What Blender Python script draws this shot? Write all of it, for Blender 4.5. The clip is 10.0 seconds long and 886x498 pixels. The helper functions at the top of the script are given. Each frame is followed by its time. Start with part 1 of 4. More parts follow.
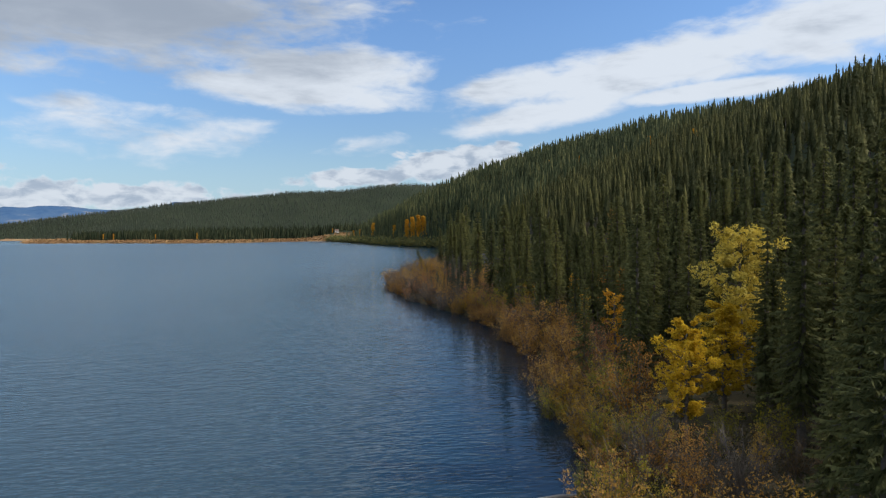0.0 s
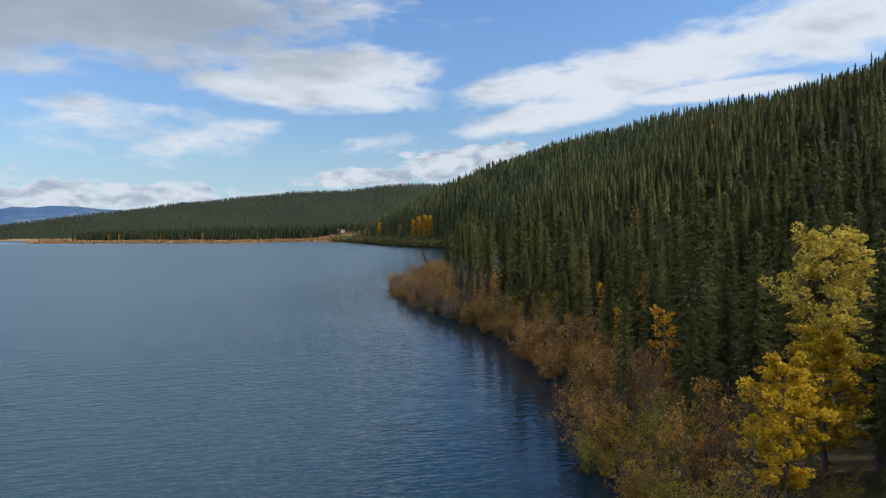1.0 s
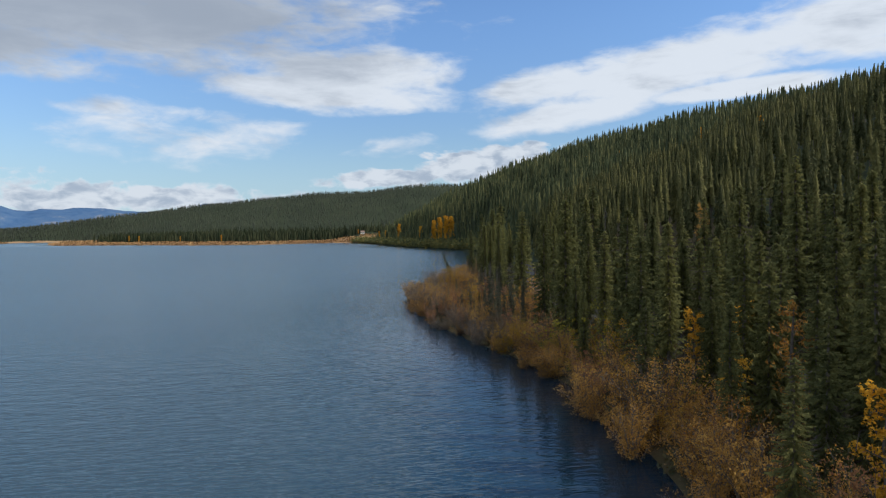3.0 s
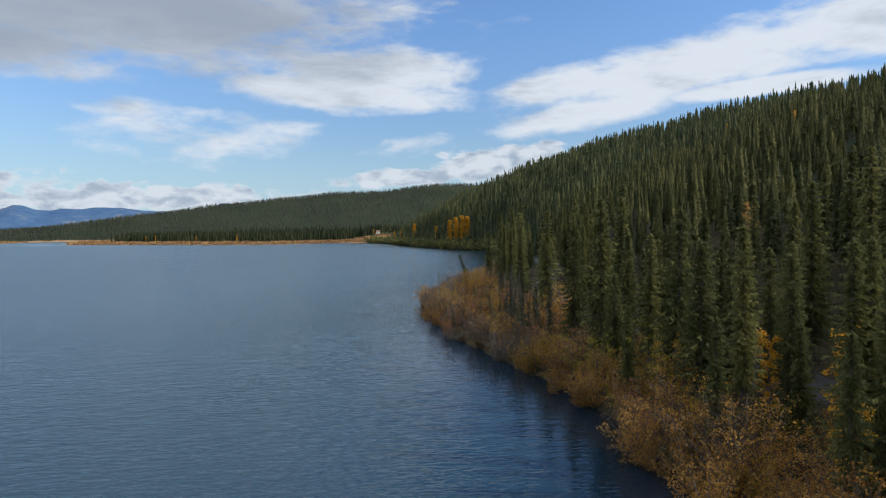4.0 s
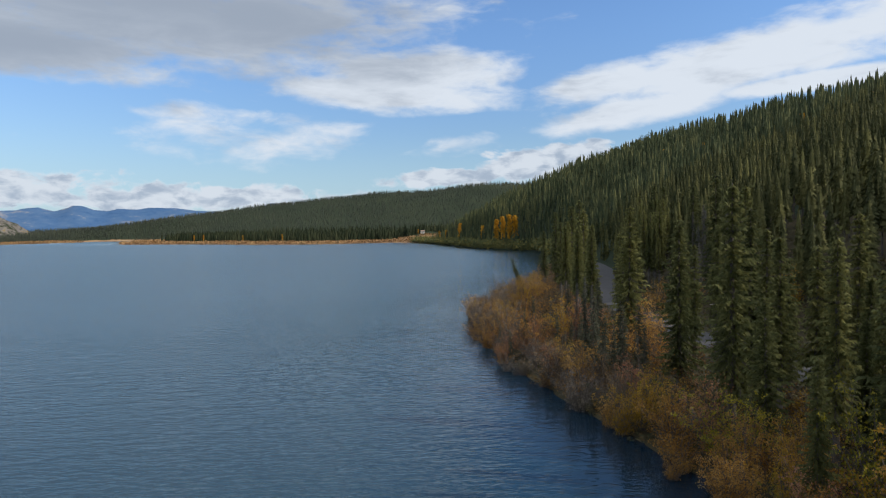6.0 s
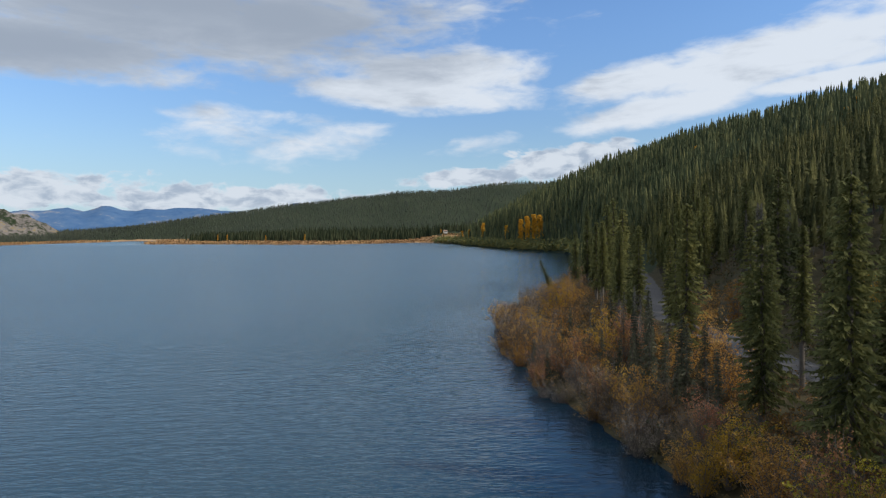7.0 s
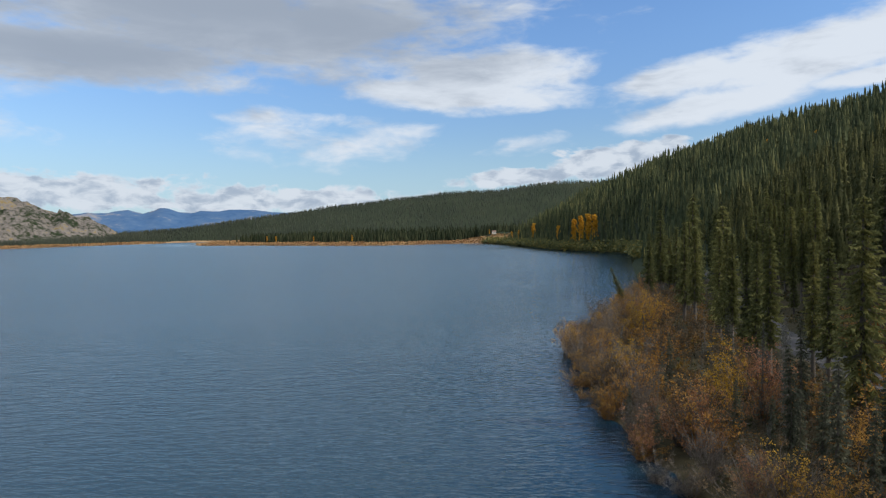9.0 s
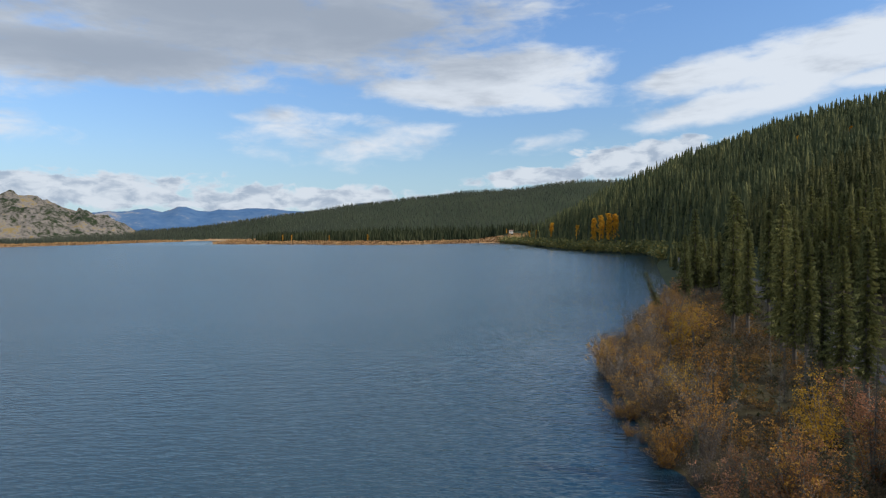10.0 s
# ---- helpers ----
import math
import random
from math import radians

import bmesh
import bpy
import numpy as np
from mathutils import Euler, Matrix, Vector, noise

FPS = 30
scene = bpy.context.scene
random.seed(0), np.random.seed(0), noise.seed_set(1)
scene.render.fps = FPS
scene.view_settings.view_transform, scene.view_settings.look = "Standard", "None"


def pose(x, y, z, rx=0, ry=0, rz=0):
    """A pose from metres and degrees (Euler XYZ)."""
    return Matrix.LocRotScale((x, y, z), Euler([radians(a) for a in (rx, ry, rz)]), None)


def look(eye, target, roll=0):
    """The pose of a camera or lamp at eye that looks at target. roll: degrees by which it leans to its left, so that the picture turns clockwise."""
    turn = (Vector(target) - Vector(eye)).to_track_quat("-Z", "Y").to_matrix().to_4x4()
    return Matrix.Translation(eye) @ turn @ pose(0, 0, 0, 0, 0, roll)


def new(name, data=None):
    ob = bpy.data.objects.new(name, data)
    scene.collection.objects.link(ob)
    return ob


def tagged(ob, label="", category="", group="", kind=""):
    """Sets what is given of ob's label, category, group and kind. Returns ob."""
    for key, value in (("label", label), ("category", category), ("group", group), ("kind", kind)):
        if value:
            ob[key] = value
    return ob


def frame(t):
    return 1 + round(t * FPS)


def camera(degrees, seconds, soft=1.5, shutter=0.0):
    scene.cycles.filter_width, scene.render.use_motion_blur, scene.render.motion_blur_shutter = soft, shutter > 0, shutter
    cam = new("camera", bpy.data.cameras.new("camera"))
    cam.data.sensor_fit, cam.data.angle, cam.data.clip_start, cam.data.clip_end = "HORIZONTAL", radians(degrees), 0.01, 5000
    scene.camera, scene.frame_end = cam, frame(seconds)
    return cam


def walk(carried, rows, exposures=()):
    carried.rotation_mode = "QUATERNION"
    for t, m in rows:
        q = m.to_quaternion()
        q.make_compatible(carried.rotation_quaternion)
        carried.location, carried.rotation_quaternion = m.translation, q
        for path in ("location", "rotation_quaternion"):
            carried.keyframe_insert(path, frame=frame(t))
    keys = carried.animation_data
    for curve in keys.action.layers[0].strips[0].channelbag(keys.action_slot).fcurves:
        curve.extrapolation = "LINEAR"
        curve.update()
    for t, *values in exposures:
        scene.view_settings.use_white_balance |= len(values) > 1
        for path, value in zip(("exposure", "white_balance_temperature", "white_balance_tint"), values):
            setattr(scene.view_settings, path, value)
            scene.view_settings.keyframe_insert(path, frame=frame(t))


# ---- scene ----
cam = camera(69.5, 10.0, soft=1.2)
PATH = [
    (0, (3.41, 4.962, 12.279), (3.445, 6.961, 12.222), -0.5),
    (0.5, (3.398, 9.481, 12.314), (3.423, 11.48, 12.257), -0.5),
    (1, (3.401, 13.883, 12.438), (3.415, 15.882, 12.381), -0.5),
    (1.5, (3.361, 18.211, 12.542), (3.364, 20.21, 12.486), -0.6),
    (2, (3.291, 22.503, 12.661), (3.282, 24.502, 12.606), -0.6),
    (2.5, (3.161, 26.792, 12.812), (3.136, 28.791, 12.757), -0.6),
    (2.7, (3.081, 28.494, 12.847), (3.045, 30.493, 12.792), -0.6),
    (3.8, (2.647, 37.398, 13.135), (2.557, 39.395, 13.082), -0.7),
    (4, (2.583, 39.006, 13.168), (2.482, 41.003, 13.113), -0.6),
    (4.5, (2.279, 43.005, 13.249), (2.148, 45.0, 13.194), -0.6),
    (5, (1.917, 47.078, 13.265), (1.753, 49.07, 13.21), -0.7),
    (5.5, (1.411, 51.209, 13.283), (1.21, 53.198, 13.228), -0.6),
    (5.7, (1.177, 52.919, 13.311), (0.961, 54.906, 13.256), -0.6),
    (6.8, (-0.245, 62.6, 13.51), (-0.548, 64.577, 13.455), -0.6),
    (7, (-0.524, 64.188, 13.536), (-0.836, 66.163, 13.481), -0.6),
    (7.5, (-1.252, 68.031, 13.614), (-1.601, 70.0, 13.56), -0.6),
    (8, (-2.059, 71.91, 13.702), (-2.445, 73.871, 13.649), -0.7),
    (8.5, (-2.921, 75.921, 13.776), (-3.344, 77.876, 13.724), -0.7),
    (9, (-3.88, 79.884, 13.883), (-4.339, 81.83, 13.831), -0.8),
    (9.5, (-4.951, 84.139, 14.012), (-5.443, 86.077, 13.959), -0.7),
    (10, (-6.077, 88.489, 14.036), (-6.585, 90.423, 13.982), -0.6),
]
walk(cam, [(t, look(eye, target, roll)) for t, eye, target, roll in PATH])

# ---- world, sun, exposure ----
SUN_EL, SUN_AZ = radians(34), radians(98)   # azimuth from +y towards +x


def links(tree, *pairs):
    for a, b in pairs:
        tree.links.new(a, b)


def sky_world():
    world = bpy.data.worlds.new("sky")
    scene.world = world
    world.use_nodes = True
    tree = world.node_tree
    n = tree.nodes
    n.clear()

    def math_node(op, a, b=None, c=None):
        k = n.new("ShaderNodeMath")
        k.operation = op
        for i, v in enumerate((a, b, c)):
            if v is None:
                continue
            if isinstance(v, (int, float)):
                k.inputs[i].default_value = v
            else:
                tree.links.new(v, k.inputs[i])
        return k.outputs[0]

    def ramp(v, lo, hi, a=0.0, b=1.0):
        k = n.new("ShaderNodeMapRange")
        k.interpolation_type = "SMOOTHSTEP"
        tree.links.new(v, k.inputs[0])
        for i, x in enumerate((lo, hi, a, b)):
            k.inputs[i + 1].default_value = x
        return k.outputs[0]

    def blend(f, a, b):
        k = n.new("ShaderNodeMix")
        k.data_type = "RGBA"
        if isinstance(f, float):
            k.inputs[0].default_value = f
        else:
            tree.links.new(f, k.inputs[0])
        for s, v in ((k.inputs[6], a), (k.inputs[7], b)):
            if isinstance(v, tuple):
                s.default_value = (*v, 1)
            else:
                tree.links.new(v, s)
        return k.outputs[2]

    out = n.new("ShaderNodeOutputWorld")
    sky = n.new("ShaderNodeTexSky")
    sky.sky_type = "NISHITA"
    sky.sun_disc = False
    sky.sun_elevation, sky.sun_rotation = SUN_EL, SUN_AZ
    sky.air_density, sky.dust_density, sky.ozone_density, sky.altitude = 1.0, 0.3, 2.0, 700
    coord = n.new("ShaderNodeTexCoord")
    sep = n.new("ShaderNodeSeparateXYZ")
    tree.links.new(coord.outputs["Generated"], sep.inputs[0])
    x, y, z = sep.outputs
    az = math_node("ARCTAN2", x, y)
    el = math_node("DIVIDE", z, math_node("MAXIMUM", math_node("SQRT", math_node("ADD", math_node("MULTIPLY", x, x), math_node("MULTIPLY", y, y))), 0.05))
    comb = n.new("ShaderNodeCombineXYZ")
    links(tree, (az, comb.inputs[0]), (el, comb.inputs[1]))

    def noise_tex(scale, stretch, detail, rough, seed):
        m = n.new("ShaderNodeMapping")
        m.inputs["Scale"].default_value = (scale, scale * stretch, 1)
        m.inputs["Location"].default_value = (seed, seed * 0.37, seed)
        t = n.new("ShaderNodeTexNoise")
        t.inputs["Scale"].default_value = 1
        t.inputs["Detail"].default_value = detail
        t.inputs["Roughness"].default_value = rough
        t.inputs["Distortion"].default_value = 0.3
        links(tree, (comb.outputs[0], m.inputs[0]), (m.outputs[0], t.inputs["Vector"]))
        return t.outputs["Fac"]

    # cloud banks: bearing and height of the middle, half length, half height (tangents), tilt in degrees
    banks = (
        (-0.55, 0.345, 0.46, 0.125, -2), (-1.05, 0.33, 0.40, 0.13, 0), (-0.38, 0.325, 0.24, 0.08, 0), (-0.72, 0.25, 0.28, 0.05, 0),
        (-0.14, 0.248, 0.15, 0.045, 0), (-0.18, 0.215, 0.20, 0.030, -3),
        (-0.47, 0.155, 0.15, 0.055, 8), (-0.35, 0.133, 0.14, 0.03, 10), (-0.10, 0.130, 0.08, 0.02, 4),
        (0.05, 0.103, 0.14, 0.028, 5), (-0.09, 0.084, 0.11, 0.016, 3),
        (0.34, 0.243, 0.25, 0.046, 9), (0.62, 0.272, 0.24, 0.045, 2), (0.185, 0.176, 0.125, 0.024, 9), (0.14, 0.222, 0.11, 0.030, 12), (0.42, 0.198, 0.12, 0.013, 2),
        (-0.50, 0.052, 0.27, 0.022, 0), (-0.76, 0.064, 0.25, 0.027, 0), (-0.87, 0.140, 0.17, 0.026, -4),
    )
    field, heavy, puffs = None, None, None
    for i, (a, h, sa, sh, tilt) in enumerate(banks):
        m = n.new("ShaderNodeMapping")
        m.vector_type = "TEXTURE"
        m.inputs["Location"].default_value = (a - 0.016, h, 0)
        m.inputs["Rotation"].default_value = (0, 0, radians(tilt))
        m.inputs["Scale"].default_value = (sa * 1.45, sh * 1.45, 1)
        g = n.new("ShaderNodeTexGradient")
        g.gradient_type = "SPHERICAL"
        links(tree, (comb.outputs[0], m.inputs[0]), (m.outputs[0], g.inputs[0]))
        v = math_node("POWER", g.outputs["Fac"], 0.75)
        if i in (6, 7, 8, 18):
            v = math_node("MULTIPLY", v, 0.55)
        if h < 0.11:
            puffs = v if puffs is None else math_node("MAXIMUM", puffs, v)
        else:
            field = v if field is None else math_node("MAXIMUM", field, v)
        if i == 3:
            heavy = field
    # clouds go on overhead and behind the view
    rest = math_node("MULTIPLY", noise_tex(2.2, 2.0, 5, 0.55, 7.3), math_node("MAXIMUM", ramp(el, 0.46, 0.62), ramp(math_node("ABSOLUTE", math_node("ADD", az, 0.1)), 1.15, 1.5)))
    field = math_node("MAXIMUM", field, math_node("MULTIPLY", rest, 1.15))
    big = noise_tex(5.5, 3.0, 4, 0.5, 1.7)
    fine = noise_tex(17.0, 2.4, 6, 0.58, 4.1)
    dens = math_node("ADD", field, math_node("MULTIPLY", math_node("SUBTRACT", big, 0.5), 0.95))
    dens = math_node("ADD", dens, math_node("MULTIPLY", math_node("SUBTRACT", fine, 0.5), 0.7))
    cover = math_node("MULTIPLY", ramp(dens, 0.26, 0.70), 0.96)
    shade = math_node("ADD", math_node("MULTIPLY", heavy, 1.0), math_node("MULTIPLY", math_node("SUBTRACT", noise_tex(7.0, 3.4, 5, 0.6, 2.9), 0.5), math_node("SUBTRACT", 2.1, math_node("MULTIPLY", heavy, 1.9))))
    thick = ramp(shade, -0.05, 0.95)
    tone = blend(thick, (0.73, 0.79, 0.87), (0.34, 0.395, 0.48))
    # low heaped clouds over the far hills
    lump = noise_tex(21.0, 1.7, 6, 0.55, 9.2)
    heap = ramp(math_node("ADD", puffs, math_node("MULTIPLY", math_node("SUBTRACT", lump, 0.5), 1.5)), 0.35, 0.58)
    heap_tone = blend(ramp(noise_tex(26.0, 2.2, 5, 0.55, 9.9), 0.40, 0.68), (0.68, 0.74, 0.82), (0.38, 0.46, 0.58))
    tone = blend(heap, tone, heap_tone)
    cover = math_node("MAXIMUM", cover, math_node("MULTIPLY", heap, 0.95))
    bg_sky, bg_cloud, mix = n.new("ShaderNodeBackground"), n.new("ShaderNodeBackground"), n.new("ShaderNodeMixShader")
    bg_sky.inputs[1].default_value = 0.15
    # clouds above the view glow up to 1.9 times stronger, as added fill light
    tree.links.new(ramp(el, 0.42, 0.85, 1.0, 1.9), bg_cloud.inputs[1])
    hue = n.new("ShaderNodeHueSaturation")
    hue.inputs["Hue"].default_value, hue.inputs["Saturation"].default_value = 0.505, 1.16
    tree.links.new(ramp(el, -0.02, 0.36, 0.66, 1.2), hue.inputs["Value"])
    tree.links.new(sky.outputs[0], hue.inputs["Color"])
    # pale blue haze towards the horizon
    hazy = blend(ramp(el, 0.0, 0.17, 0.7, 0.0), hue.outputs[0], (2.4, 3.75, 5.1))
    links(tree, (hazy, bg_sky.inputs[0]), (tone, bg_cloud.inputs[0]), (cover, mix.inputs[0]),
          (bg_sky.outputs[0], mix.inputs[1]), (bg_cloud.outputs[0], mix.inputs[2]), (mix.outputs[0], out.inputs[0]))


sky_world()
sun = new("sun", bpy.data.lights.new("sun", "SUN"))
sun.data.energy, sun.data.angle, sun.data.color = 4.8, radians(2), (1.0, 0.92, 0.80)
sun_way = Vector((math.sin(SUN_AZ) * math.cos(SUN_EL), math.cos(SUN_AZ) * math.cos(SUN_EL), math.sin(SUN_EL)))
sun.matrix_basis = look(sun_way * 200, (0, 0, 0))


# ---- materials ----
def material(name, colours, scale=1.0, rough=0.85, bump=0.0, bump_scale=None, per_object=0.0, per_island=0.0, translucent=0.0, detail=6, coords="Object", spec=0.3, contrast=2.0, per_tree=0.0):
    """Two or more colours mixed by noise at two scales, with relief."""
    mat = bpy.data.materials.new(name)
    mat.use_nodes = True
    tree = mat.node_tree
    n = tree.nodes
    bsdf = n["Principled BSDF"]
    coord = n.new("ShaderNodeTexCoord")
    if coords == "World":
        vec = n.new("ShaderNodeNewGeometry").outputs["Position"]
    else:
        vec = coord.outputs[coords]

    def tex(s, d):
        t = n.new("ShaderNodeTexNoise")
        t.inputs["Scale"].default_value, t.inputs["Detail"].default_value = s, d
        t.inputs["Roughness"].default_value = 0.6
        tree.links.new(vec, t.inputs["Vector"])
        return t.outputs["Fac"]

    def mix(a, b, op):
        m = n.new("ShaderNodeMath")
        m.operation = op
        for i, v in enumerate((a, b)):
            if isinstance(v, float):
                m.inputs[i].default_value = v
            else:
                tree.links.new(v, m.inputs[i])
        return m.outputs[0]

    f = mix(mix(tex(scale, detail), 0.6, "MULTIPLY"), mix(tex(scale * 7.3, 3), 0.4, "MULTIPLY"), "ADD")
    f = mix(mix(mix(f, 0.5, "SUBTRACT"), float(contrast), "MULTIPLY"), 0.5, "ADD")
    if per_object:
        info = n.new("ShaderNodeObjectInfo")
        f = mix(f, mix(mix(info.outputs["Random"], 0.5, "SUBTRACT"), float(per_object), "MULTIPLY"), "ADD")
    if per_island:
        geo = n.new("ShaderNodeNewGeometry")
        f = mix(f, mix(mix(geo.outputs["Random Per Island"], 0.5, "SUBTRACT"), float(per_island), "MULTIPLY"), "ADD")
    if per_tree:
        own = n.new("ShaderNodeAttribute")
        own.attribute_name = "tree_tint"
        f = mix(f, mix(mix(own.outputs["Fac"], 0.5, "SUBTRACT"), float(per_tree), "MULTIPLY"), "ADD")
    r = n.new("ShaderNodeValToRGB")
    els = r.color_ramp.elements
    for i, c in enumerate(colours):
        pos = 0.1 + 0.8 * i / (len(colours) - 1)
        e = els[i] if i < 2 else els.new(pos)
        e.position, e.color = pos, (*c, 1)
    links(tree, (f, r.inputs[0]), (r.outputs[0], bsdf.inputs["Base Color"]))
    bsdf.inputs["Roughness"].default_value = rough
    bsdf.inputs["Specular IOR Level"].default_value = spec
    if bump:
        b = n.new("ShaderNodeBump")
        b.inputs["Strength"].default_value, b.inputs["Distance"].default_value = 1.0, bump
        links(tree, (tex(bump_scale or scale * 5, 8), b.inputs["Height"]), (b.outputs[0], bsdf.inputs["Normal"]))
    if translucent:
        tr, ms = n.new("ShaderNodeBsdfTranslucent"), n.new("ShaderNodeMixShader")
        ms.inputs[0].default_value = translucent
        links(tree, (r.outputs[0], tr.inputs[0]), (bsdf.outputs[0], ms.inputs[1]), (tr.outputs[0], ms.inputs[2]),
              (ms.outputs[0], n["Material Output"].inputs[0]))
    return mat


def water_material():
    mat = bpy.data.materials.new("lake_water")
    mat.use_nodes = True
    tree = mat.node_tree
    n = tree.nodes
    bsdf = n["Principled BSDF"]
    bsdf.inputs["IOR"].default_value = 1.33
    geo = n.new("ShaderNodeNewGeometry")

    def waves(scale, rot, stretch, detail, rough):
        m = n.new("ShaderNodeMapping")
        m.vector_type = "TEXTURE"
        m.inputs["Rotation"].default_value = (0, 0, radians(rot))
        m.inputs["Scale"].default_value = (stretch / scale, 1 / scale, 1 / scale)
        t = n.new("ShaderNodeTexNoise")
        t.inputs["Scale"].default_value, t.inputs["Detail"].default_value, t.inputs["Roughness"].default_value = 1, detail, rough
        t.inputs["Distortion"].default_value = 0.4
        links(tree, (geo.outputs["Position"], m.inputs[0]), (m.outputs[0], t.inputs["Vector"]))
        return t.outputs["Fac"]

    def bumped(height, distance, prev):
        b = n.new("ShaderNodeBump")
        b.inputs["Distance"].default_value = distance
        links(tree, (height, b.inputs["Height"]), (gusts, b.inputs["Strength"]))
        if prev:
            tree.links.new(prev, b.inputs["Normal"])
        return b.outputs[0]

    gust = n.new("ShaderNodeMapRange")
    tree.links.new(waves(0.022, 30, 2.5, 3, 0.6), gust.inputs[0])
    for i, v in enumerate((0.35, 0.65, 0.7, 1.0)):
        gust.inputs[i + 1].default_value = v
    offshore = n.new("ShaderNodeAttribute")
    offshore.attribute_name = "open_water"
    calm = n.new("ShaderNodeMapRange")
    tree.links.new(offshore.outputs["Fac"], calm.inputs[0])
    calm.inputs[3].default_value = 0.3
    both = n.new("ShaderNodeMath")
    both.operation = "MULTIPLY"
    links(tree, (gust.outputs[0], both.inputs[0]), (calm.outputs[0], both.inputs[1]))
    gusts = both.outputs[0]
    fetch = n.new("ShaderNodeAttribute")
    fetch.attribute_name = "wind_fetch"
    ruffle = n.new("ShaderNodeMapRange")
    links(tree, (fetch.outputs["Fac"], ruffle.inputs[0]), (ruffle.outputs[0], bsdf.inputs["Roughness"]))
    ruffle.inputs[3].default_value, ruffle.inputs[4].default_value = 0.05, 0.27
    # towards the bank the trees' dark reflection is put into the water colour
    lake_base = n.new("ShaderNodeMix")
    lake_base.data_type = "RGBA"
    lake_base.inputs["A"].default_value = (0.004, 0.013, 0.023, 1)
    lake_base.inputs["B"].default_value = (0.008, 0.032, 0.052, 1)
    links(tree, (offshore.outputs["Fac"], lake_base.inputs["Factor"]), (lake_base.outputs["Result"], bsdf.inputs["Base Color"]))
    nrm = bumped(waves(0.85, 20, 3.0, 2, 0.5), 0.12, None)
    nrm = bumped(waves(2.6, 6, 2.8, 2, 0.5), 0.11, nrm)
    tree.links.new(nrm, bsdf.inputs["Normal"])
    return mat


M_WATER = water_material()
M_NEEDLE = material("spruce_needles", ((0.052, 0.06, 0.025), (0.104, 0.11, 0.041), (0.19, 0.178, 0.06)), 0.5, 0.65, per_object=0.45, per_island=0.28, translucent=0.38, spec=0.06)
M_FOREST = material("forest_needles", ((0.041, 0.047, 0.020), (0.082, 0.084, 0.034), (0.145, 0.137, 0.05)), 0.16, 0.7, per_island=0.25, per_tree=0.8, translucent=0.22, spec=0.06, coords="World")
M_RIDGE = material("ridge_needles", ((0.036, 0.048, 0.025), (0.072, 0.086, 0.041), (0.13, 0.132, 0.056)), 0.03, 0.75, per_island=0.2, per_tree=0.6, translucent=0.25, coords="World", spec=0.06)
# paler and bluer than the nearer needles: distance haze mixed into the colour
M_FAR = material("hazed_far_needles", ((0.040, 0.050, 0.040), (0.060, 0.070, 0.053), (0.083, 0.09, 0.063)), 0.006, 0.85, per_tree=0.4, translucent=0.42, coords="World", spec=0.04)
M_LAKESIDE = material("lakeside_needles", ((0.018, 0.026, 0.015), (0.034, 0.044, 0.024), (0.06, 0.066, 0.034)), 0.02, 0.85, per_tree=0.7, translucent=0.3, coords="World", spec=0.04)
M_BARK = material("spruce_bark", ((0.055, 0.046, 0.038), (0.13, 0.115, 0.10)), 3.0, 0.9, 0.02, per_object=0.3)
M_DEADWOOD = material("weathered_wood", ((0.10, 0.09, 0.078), (0.22, 0.20, 0.18)), 3.0, 0.85, 0.01)
M_GREYNEEDLE = material("withered_needles", ((0.04, 0.044, 0.028), (0.07, 0.073, 0.048), (0.11, 0.11, 0.075)), 0.6, 0.85, per_object=0.3, per_island=0.4, translucent=0.25, spec=0.05)
M_LICHEN = material("lichen_twigs", ((0.05, 0.05, 0.04), (0.12, 0.115, 0.095)), 3.0, 0.9, per_object=0.4)
M_STEM = material("willow_stem", ((0.062, 0.05, 0.041), (0.13, 0.108, 0.09)), 3.0, 0.85)
def leaves(name, *colours):
    gain = 1.0 if "yellow" in name else 0.9
    colours = [tuple(gain * v for v in c) for c in colours]
    return material(name, colours, 0.8, 0.65, per_object=0.5, per_island=0.4, translucent=0.5, spec=0.08)


LEAF = {
    "orange": leaves("orange_leaves", (0.20, 0.095, 0.025), (0.39, 0.205, 0.048), (0.54, 0.32, 0.085)),
    "yellow": leaves("yellow_leaves", (0.34, 0.215, 0.014), (0.60, 0.41, 0.03), (0.76, 0.55, 0.07)),
    "gold": leaves("golden_leaves", (0.24, 0.14, 0.02), (0.42, 0.25, 0.035), (0.56, 0.36, 0.075)),
    "amber": leaves("amber_leaves", (0.34, 0.17, 0.015), (0.58, 0.31, 0.03), (0.74, 0.44, 0.06)),
    "brown": leaves("brown_leaves", (0.085, 0.06, 0.034), (0.165, 0.112, 0.06), (0.255, 0.17, 0.088)),
    "rust": leaves("rust_leaves", (0.17, 0.08, 0.04), (0.30, 0.15, 0.07), (0.42, 0.23, 0.105)),
    "pale": leaves("pale_yellow_leaves", (0.26, 0.20, 0.03), (0.48, 0.37, 0.06), (0.68, 0.56, 0.15)),
    "pink": leaves("pinkish_red_leaves", (0.20, 0.085, 0.05), (0.36, 0.17, 0.095), (0.50, 0.27, 0.15)),
    "grey": leaves("withered_grey_leaves", (0.11, 0.092, 0.072), (0.19, 0.16, 0.125), (0.29, 0.245, 0.19)),
    "green": leaves("fading_green_leaves", (0.14, 0.13, 0.02), (0.29, 0.25, 0.03), (0.45, 0.36, 0.05)),
}
M_THICKET = material("bay_shrub_leaves", ((0.055, 0.068, 0.026), (0.115, 0.12, 0.04), (0.25, 0.19, 0.045)), 0.12, 0.8, per_island=0.5, translucent=0.3, coords="World")
